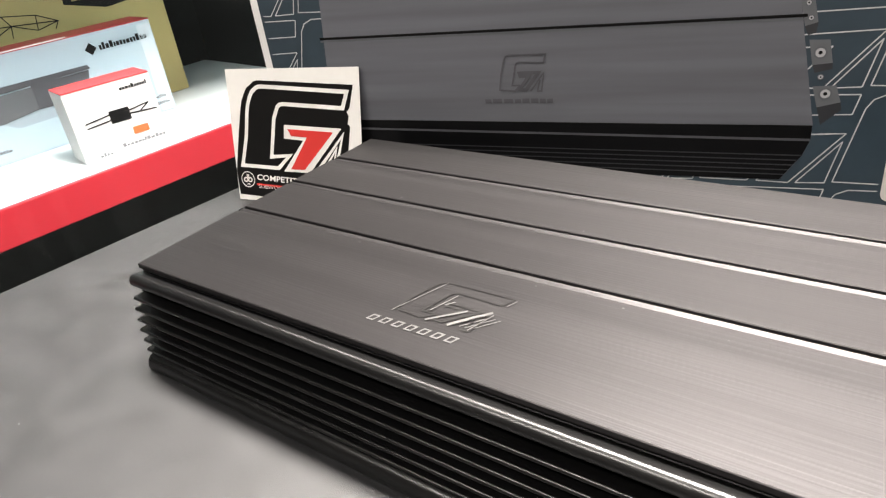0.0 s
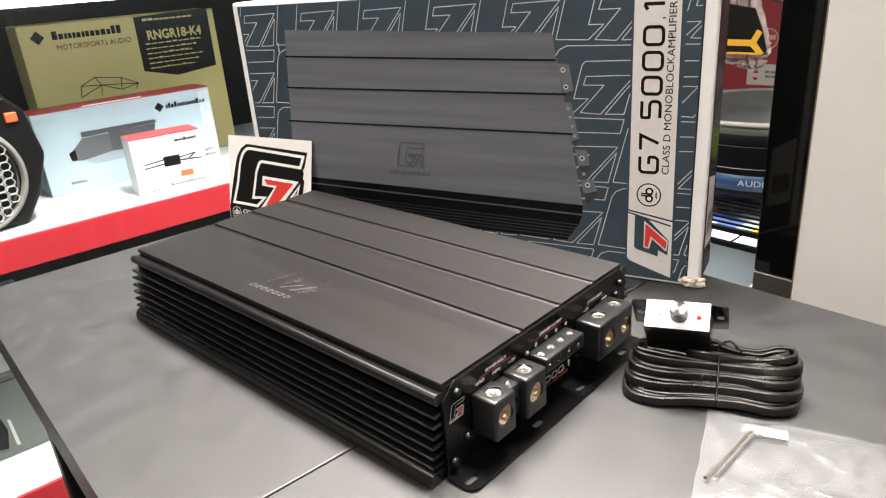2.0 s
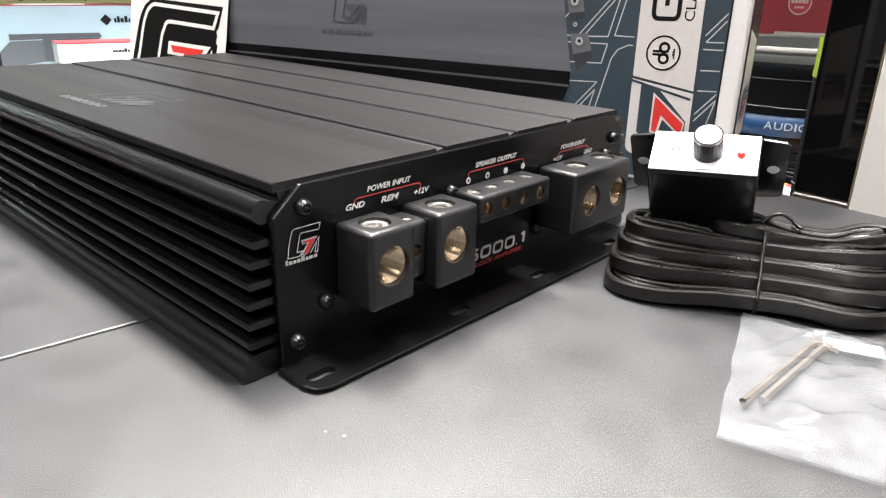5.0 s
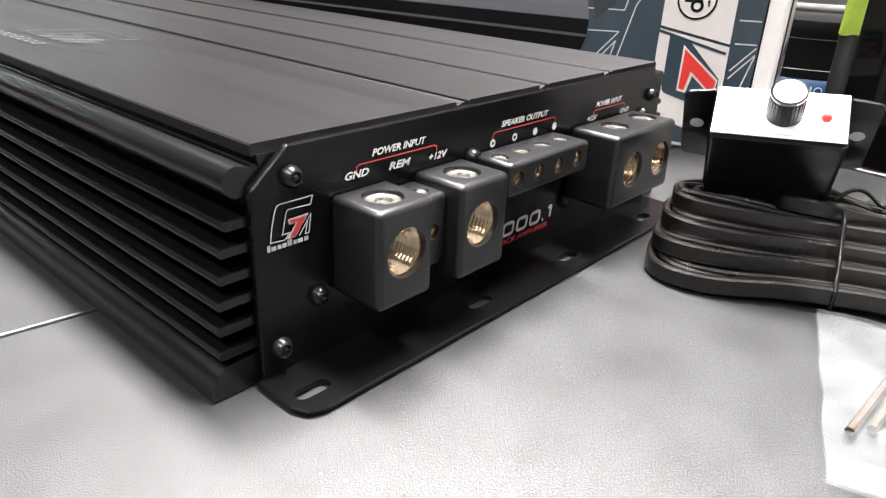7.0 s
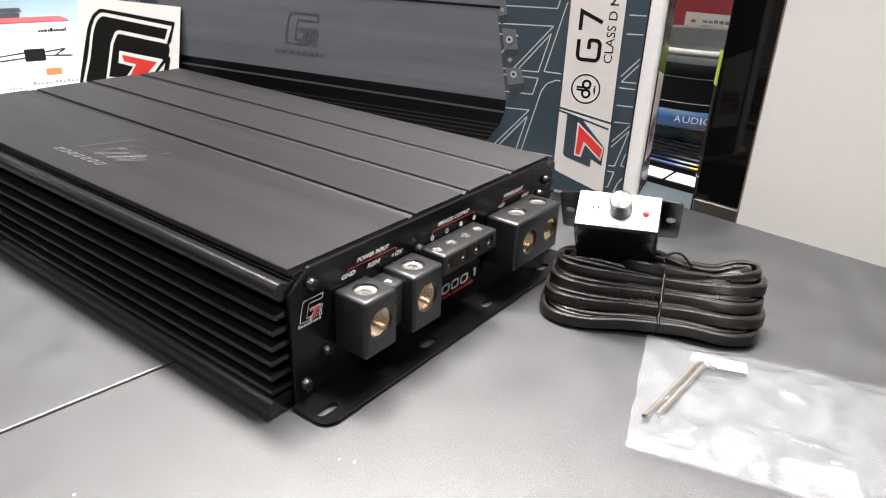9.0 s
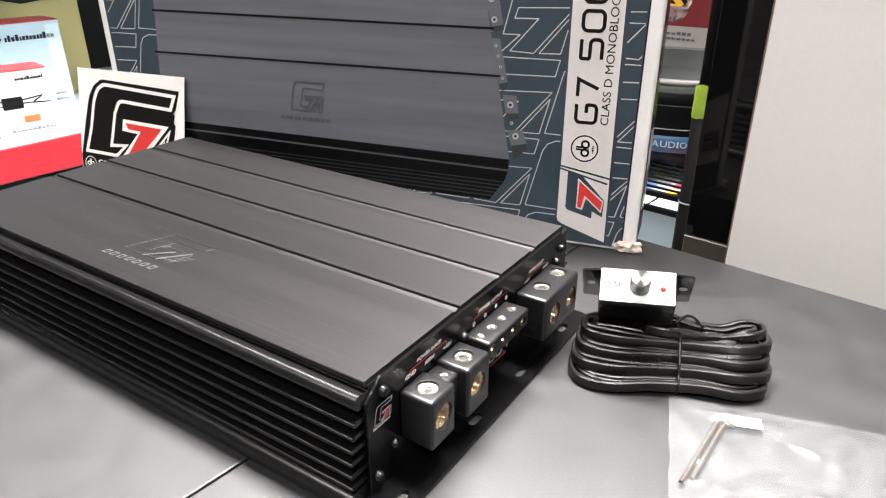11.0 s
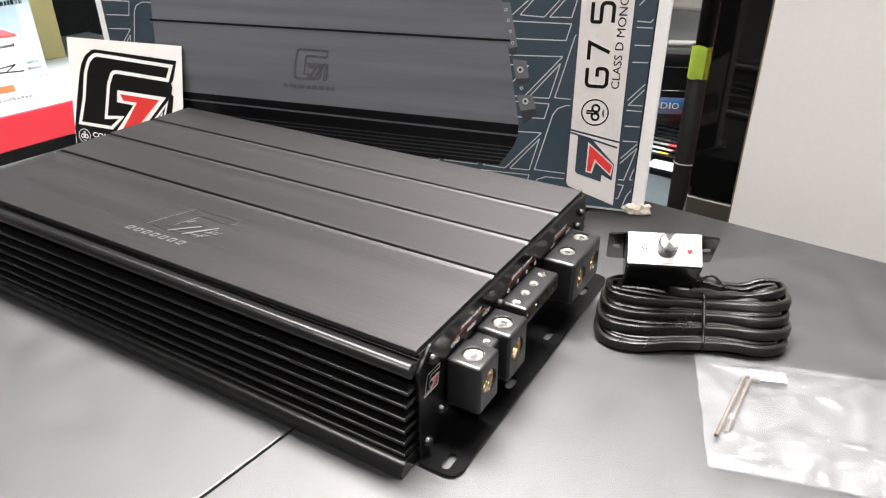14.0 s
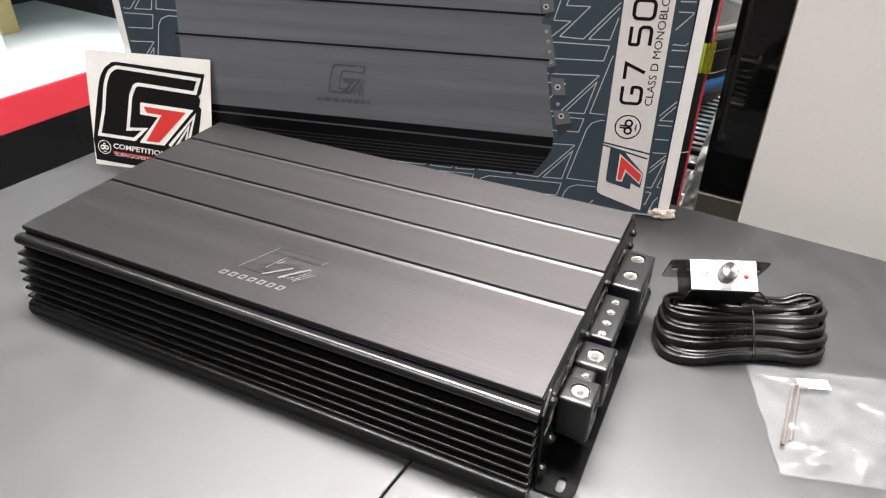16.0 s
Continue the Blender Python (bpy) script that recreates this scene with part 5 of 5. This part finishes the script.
# ---- shelving and boards behind the tables ----
def behind():
    board = thing("white_board", "white laminate board with a brown raw edge standing behind the table", "board", CASE_TURN)
    part("laminate", cuboid(0.0254, 0.95, 0.384, 0.398, FLOOR, 1.1, 0.0008, 1), LAMINATE, board)
    part("raw_edge", cuboid(0.0242, 0.0253, 0.3845, 0.3975, FLOOR, 1.1), EDGE, board, "brown raw edge")
    black = thing("gloss_black_panel", "glossy black panel standing behind the white board", "panel", CASE_TURN)
    part("gloss_sheet", cuboid(-0.0180, 0.40, 0.402, 0.409, -0.014, 1.0, 0.0008, 1), GLOSS_BLACK, black)
    # board whose brown colour stands in for a pale reflection low down
    part("plinth", cuboid(-0.0180, 0.40, 0.401, 0.412, FLOOR, -0.015, 0.001, 1), BROWN_REFLECTION, black, "lower board coloured like a brownish reflection")
    single("red_rod", lathe([(0, FLOOR), (0.0012, FLOOR), (0.0012, 1.0), (0, 1.0)], None, 10), FASCIA, "thin red rod standing against the rack post", "rod", CASE_TURN @ pose(-0.0632, 0.5605, 0))
    rack = thing("wire_rack", "black wire shelving rack with round posts", "shelving rack", CASE_TURN)
    for u, v in ((-0.0765, 0.570), (-0.92, 0.570), (-0.0765, 1.36), (-0.92, 1.36)):
        post = part("post", lathe([(0, FLOOR), (0.0090, FLOOR), (0.0090, 1.3), (0, 1.3)], pose(u, v, 0), 20), POST_BLACK, rack, "black round post", True)
        part("sleeve", lathe([(0.0091, -0.60), (0.0120, -0.598), (0.0112, 0.060), (0.0091, 0.062)], pose(u, v, 0), 20), POST_BLACK, post, smooth=True)
        part("sleeve_ring", lathe([(0.0115, -0.0500), (0.0123, -0.0500), (0.0123, -0.0490), (0.0115, -0.0490)], pose(u, v, 0), 20), SILVER, post)
    for z in (-0.050, -0.330):
        for i in range(48):
            part("shelf_wire", cuboid(-0.93, -0.03, 0.586 + 0.0158 * i, 0.5882 + 0.0158 * i, z, z + 0.0025), BLACK_FRAME, rack)
        for v in (0.570, 1.36):
            part("shelf_rail", cuboid(-0.93, -0.03, v - 0.003, v + 0.003, z - 0.022, z - 0.016), BLACK_FRAME, rack)
            part("shelf_rail", cuboid(-0.93, -0.03, v - 0.003, v + 0.003, z - 0.003, z + 0.003), BLACK_FRAME, rack)
        zig = [[(-0.93 + 0.04 * i, z - 0.019), (-0.91 + 0.04 * i, z)] for i in range(22)]
        part("shelf_lattice", merge(*[prism([(a[0], a[1]), (a[0] + 0.003, a[1]), (b[0] + 0.003, b[1]), (b[0], b[1])], "y", 0.568, 0.572) for a, b in zig]), BLACK_FRAME, rack)
    # unseen board, added to keep the ceiling light off the goods below
    part("shade_shelf", cuboid(-0.94, -0.02, 0.565, 1.37, 0.62, 0.635, 0.002), BLACK_FRAME, rack, "added unseen board that shades the rack goods")
    # tape round post and rod, its loose end standing off to one side
    tape = thing("lime_tape", "lime green tape wrapped round the rack post and red rod", "tape", CASE_TURN @ pose(-0.0765, 0.570, 0))

    def strip(run, drop):
        bm = bmesh.new()
        rows = [[bm.verts.new((x, y + 0.0005 * math.sin(700 * x + i), z + drop * max(0.0, x) + 0.0010 * math.sin(300 * x + 2 * i))) for x, y in run] for i, z in enumerate((0.0465, 0.054, 0.063, 0.072, 0.0805))]
        back = [[bm.verts.new((q.co.x, q.co.y + 0.0003, q.co.z)) for q in row] for row in rows]
        for grid in (rows, back):
            for a, b in zip(grid, grid[1:]):
                for k in range(len(run) - 1):
                    bm.faces.new((a[k], a[k + 1], b[k + 1], b[k]))
        return bm

    part("wrapped_tape", strip([(-0.0117, 0.007), (-0.0121, 0.0), (-0.0105, -0.0065), (-0.0085, -0.0090), (-0.0062, -0.0106), (-0.0030, -0.0118), (0.0, -0.0122), (0.0040, -0.0126), (0.0078, -0.0130)], 0.0), LIME, tape, "", True)
    part("loose_end", strip([(0.0078, -0.0131), (0.0110, -0.0130), (0.0140, -0.0118), (0.0170, -0.0098)], 0.12), TAPE_END, tape, "thin see-through tape end", True)

    sub = thing("subwoofer", "black subwoofer with grey rim and blue band on the rack", "loudspeaker", CASE_TURN @ pose(-0.190, 0.775, -0.047))
    part("frame_ring", lathe([(0.118, 0.103), (0.121, 0.106), (0.129, 0.103), (0.130, 0.100), (0.1295, 0.0935)], None, 64), GREY_RUBBER, sub, "grey rubber rim", True)
    part("rim_lip", lathe([(0.122, 0.1062), (0.1245, 0.1090), (0.1285, 0.1085), (0.1300, 0.1035), (0.1292, 0.1028)], None, 64), RIM_PALE, sub, "pale grey lip", True)
    part("cone", lathe([(0, 0.097), (0.045, 0.095), (0.062, 0.088), (0.092, 0.094), (0.100, 0.101), (0.110, 0.104), (0.119, 0.103)], None, 64), SILVER_GREY, sub, "grey cone and surround", True)
    part("basket", lathe([(0.129, 0.0936), (0.126, 0.090), (0.1225, 0.078), (0.1225, 0.050), (0.1205, 0.0385)], None, 56), BLACK_FRAME, sub, "black basket", True)
    for z in (0.0765, 0.0475):
        part("bright_line", lathe([(0.1226, z + 0.0004), (0.1232, z), (0.1226, z - 0.0004)], None, 56), RIM_PALE, sub, "thin bright line")
    part("blue_band", lathe([(0.1190, 0.0385), (0.1210, 0.0375), (0.1210, 0.0175), (0.1160, 0.0160)], None, 64), BLUE, sub, "blue motor band", True)
    part("base", lathe([(0.116, 0.0162), (0.112, 0.0), (0, 0.0)], None, 48), BLACK_FRAME, sub, smooth=True)
    run = -0.0210
    for ch in "AUDIO":
        wide = 0.0082 if ch != "I" else 0.0018
        a = math.radians(-68.2) + (run + wide / 2) / 0.1214
        run += wide + 0.0018
        lettering("band_letter", ch, INK_GREY, sub, Matrix.Translation((0.1214 * math.cos(a), 0.1214 * math.sin(a), 0.0242)) @ pose(0, 0, 0, 90, 0, math.degrees(a) + 90) @ pose(-wide / 2, 0, 0), wide, 0.0078, 0.0)

    shoe = thing("maroon_shoe_box", "maroon cardboard shoe box with a pale band standing on the rack", "cardboard box", CASE_TURN @ pose(-0.40, 1.20, -0.047))
    upright = lambda x, y, z: Matrix(((1, 0, 0, x), (0, 0, -1, y), (0, 1, 0, z), (0, 0, 0, 1)))
    part("carton_body", cuboid(-0.27, 0.23, 0.0, 0.10, 0.0, 0.36, 0.002), MAROON, shoe)
    part("pale_band", sheet([(-0.030, 0.054), (0.20, 0.058), (0.20, 0.098), (-0.030, 0.095)]), CREAM, shoe, "pale printed band", m=upright(0, -0.0006, 0))
    bars("word_mark", PIC_LIGHT, shoe, upright(0.006, -0.0012, 0.0790), 0.052, 0.0062, 5, 3)
    bars("word_mark", PIC_LIGHT, shoe, upright(0.007, -0.0012, 0.0700), 0.060, 0.0062, 6, 4)
    for z, flip in ((0.0775, 1), (0.0695, -1)):
        part("band_mark", prism([(-0.018, z), (-0.007, z), (-0.0095, z + 0.0055 * flip), (-0.0155, z + 0.0055 * flip)][::flip], "y", -0.0014, -0.0006), CARD_RED, shoe)
    part("round_seal", lathe([(0, 0), (0.0195, 0)], upright(0.006, -0.0008, 0.144), 28), CARD_RED, shoe, "round red seal")
    part("seal_ring", lathe([(0.0182, 0), (0.0202, 0)], upright(0.006, -0.0011, 0.144), 32), CREAM, shoe)
    bars("seal_print", CREAM, shoe, upright(-0.009, -0.0014, 0.143), 0.030, 0.0085, 5, 3)
    bars("seal_print", CREAM, shoe, upright(-0.002, -0.0014, 0.1345), 0.017, 0.005, 4, 5)

    def crumpled_film(levels, amount, seed):
        """A creased film between two edges given level by level: height, one edge, the other."""
        bm, n, grid = bmesh.new(), 22, []
        for j in range(2 * n + 1):
            f = j / (2 * n) * (len(levels) - 1)
            i = min(int(f), len(levels) - 2)
            z, a, b = (levels[i][q] + (f - i) * (levels[i + 1][q] - levels[i][q]) for q in range(3))
            grid.append([bm.verts.new((a + (b - a) * q / n, amount * noise.noise(Vector((q * 0.30, j * 0.16, seed))) + 0.5 * amount * noise.noise(Vector((q * 0.9, j * 0.35, seed + 5))), z)) for q in range(n + 1)])
        for a, b in zip(grid, grid[1:]):
            for q in range(n):
                bm.faces.new((a[q], a[q + 1], b[q + 1], b[q]))
        return bm

    pack = thing("hanging_pack", "clear packet with a black and yellow item on the rack", "packet", CASE_TURN @ pose(-0.168, 0.68, 0.124))
    part("film", crumpled_film([(0.0, -0.012, 0.004), (0.003, -0.030, 0.009), (0.010, -0.050, 0.015), (0.022, -0.06, 0.019), (0.050, -0.06, 0.009), (0.080, -0.06, -0.001), (0.14, -0.06, 0.004), (0.20, -0.06, 0.006)], 0.007, 1.0), MILKY, pack, "creased milky film", True)
    part("card", soften(prism([(-0.055, 0.019), (0.012, 0.0185), (0.016, 0.024), (0.008, 0.050), (-0.003, 0.074), (-0.055, 0.082)], "y", -0.008, -0.0055), 0.0008), PIC_DARK, pack, "black item")
    part("yellow_mark", prism([(-0.034, 0.0290), (-0.004, 0.0290), (0.006, 0.0195), (0.0135, 0.0205), (0.003, 0.0330), (0.009, 0.0455), (0.003, 0.0490), (-0.004, 0.0365), (-0.034, 0.0365)], "y", -0.0092, -0.0078), YELLOW, pack, "yellow printed letter shape")
    part("yellow_rule", prism([(-0.034, 0.0188), (0.012, 0.0190), (0.010, 0.0212), (-0.034, 0.0212)], "y", -0.0092, -0.0078), YELLOW, pack)
    bag = thing("crumpled_bag", "crumpled clear plastic bag hanging above the subwoofer", "bag", CASE_TURN @ pose(-0.1425, 0.72, 0.189))
    part("film", crumpled_film([(0.0, -0.004, 0.002), (0.004, -0.011, 0.003), (0.017, -0.033, 0.0045), (0.029, -0.042, 0.005), (0.06, -0.055, 0.006), (0.13, -0.055, 0.006)], 0.008, 3.0), MILKY, bag, "", True)

    blue = thing("blue_packet", "blue and yellow printed packets on the lower wire shelf", "packet", CASE_TURN @ pose(-0.20, 0.75, -0.327))
    part("carton_body", cuboid(-0.16, 0.115, -0.16, 0.16, 0.0, 0.255, 0.004), PIC_PALE, blue)
    r = random.Random(2)
    for i in range(70):
        x, y, s = r.uniform(-0.15, 0.09), r.uniform(-0.155, 0.05), r.uniform(0.010, 0.034)
        part("printed_patch", cuboid(x, x + s, y, y + s * r.uniform(0.6, 1.8), 0.255, 0.2555 + 0.0002 * (i % 5)), (PACK_BLUE, CARD_PLAIN, PACK_BLUE, YELLOW, PACK_BLUE, CARD_RED)[i % 6], blue)

    def wrapping(x0, x1, z0, z1, taper, amount, m, label):
        bm, k, grid = bmesh.new(), 36, []
        for i in range(k + 1):
            row = []
            for j in range(k + 1):
                x, z = x0 + (x1 - x0) * i / k * (1 - taper * j / k), z0 + (z1 - z0) * j / k
                row.append(bm.verts.new((x, amount * noise.noise(Vector((x * 40, z * 40, 0.5))) + amount * 0.5 * noise.noise(Vector((x * 120, z * 120, 4))), z)))
            grid.append(row)
        for i in range(k):
            for j in range(k):
                bm.faces.new((grid[i][j], grid[i + 1][j], grid[i + 1][j + 1], grid[i][j + 1]))
        single("crumpled_wrapping", bm, FOIL, label, "wrapping", m)

    wrapping(0.0, -0.030, -0.20, 0.050, 0.95, 0.006, CASE_TURN @ pose(-0.030, 0.490, 0), "crumpled white wrapping hanging behind the black panel")
    wrapping(-0.10, 0.07, -0.10, 0.10, 0.0, 0.030, CASE_TURN @ pose(-0.13, 0.60, -0.14, -55, 0, 0), "crumpled silvery wrapping lying beside the rack post")


behind()
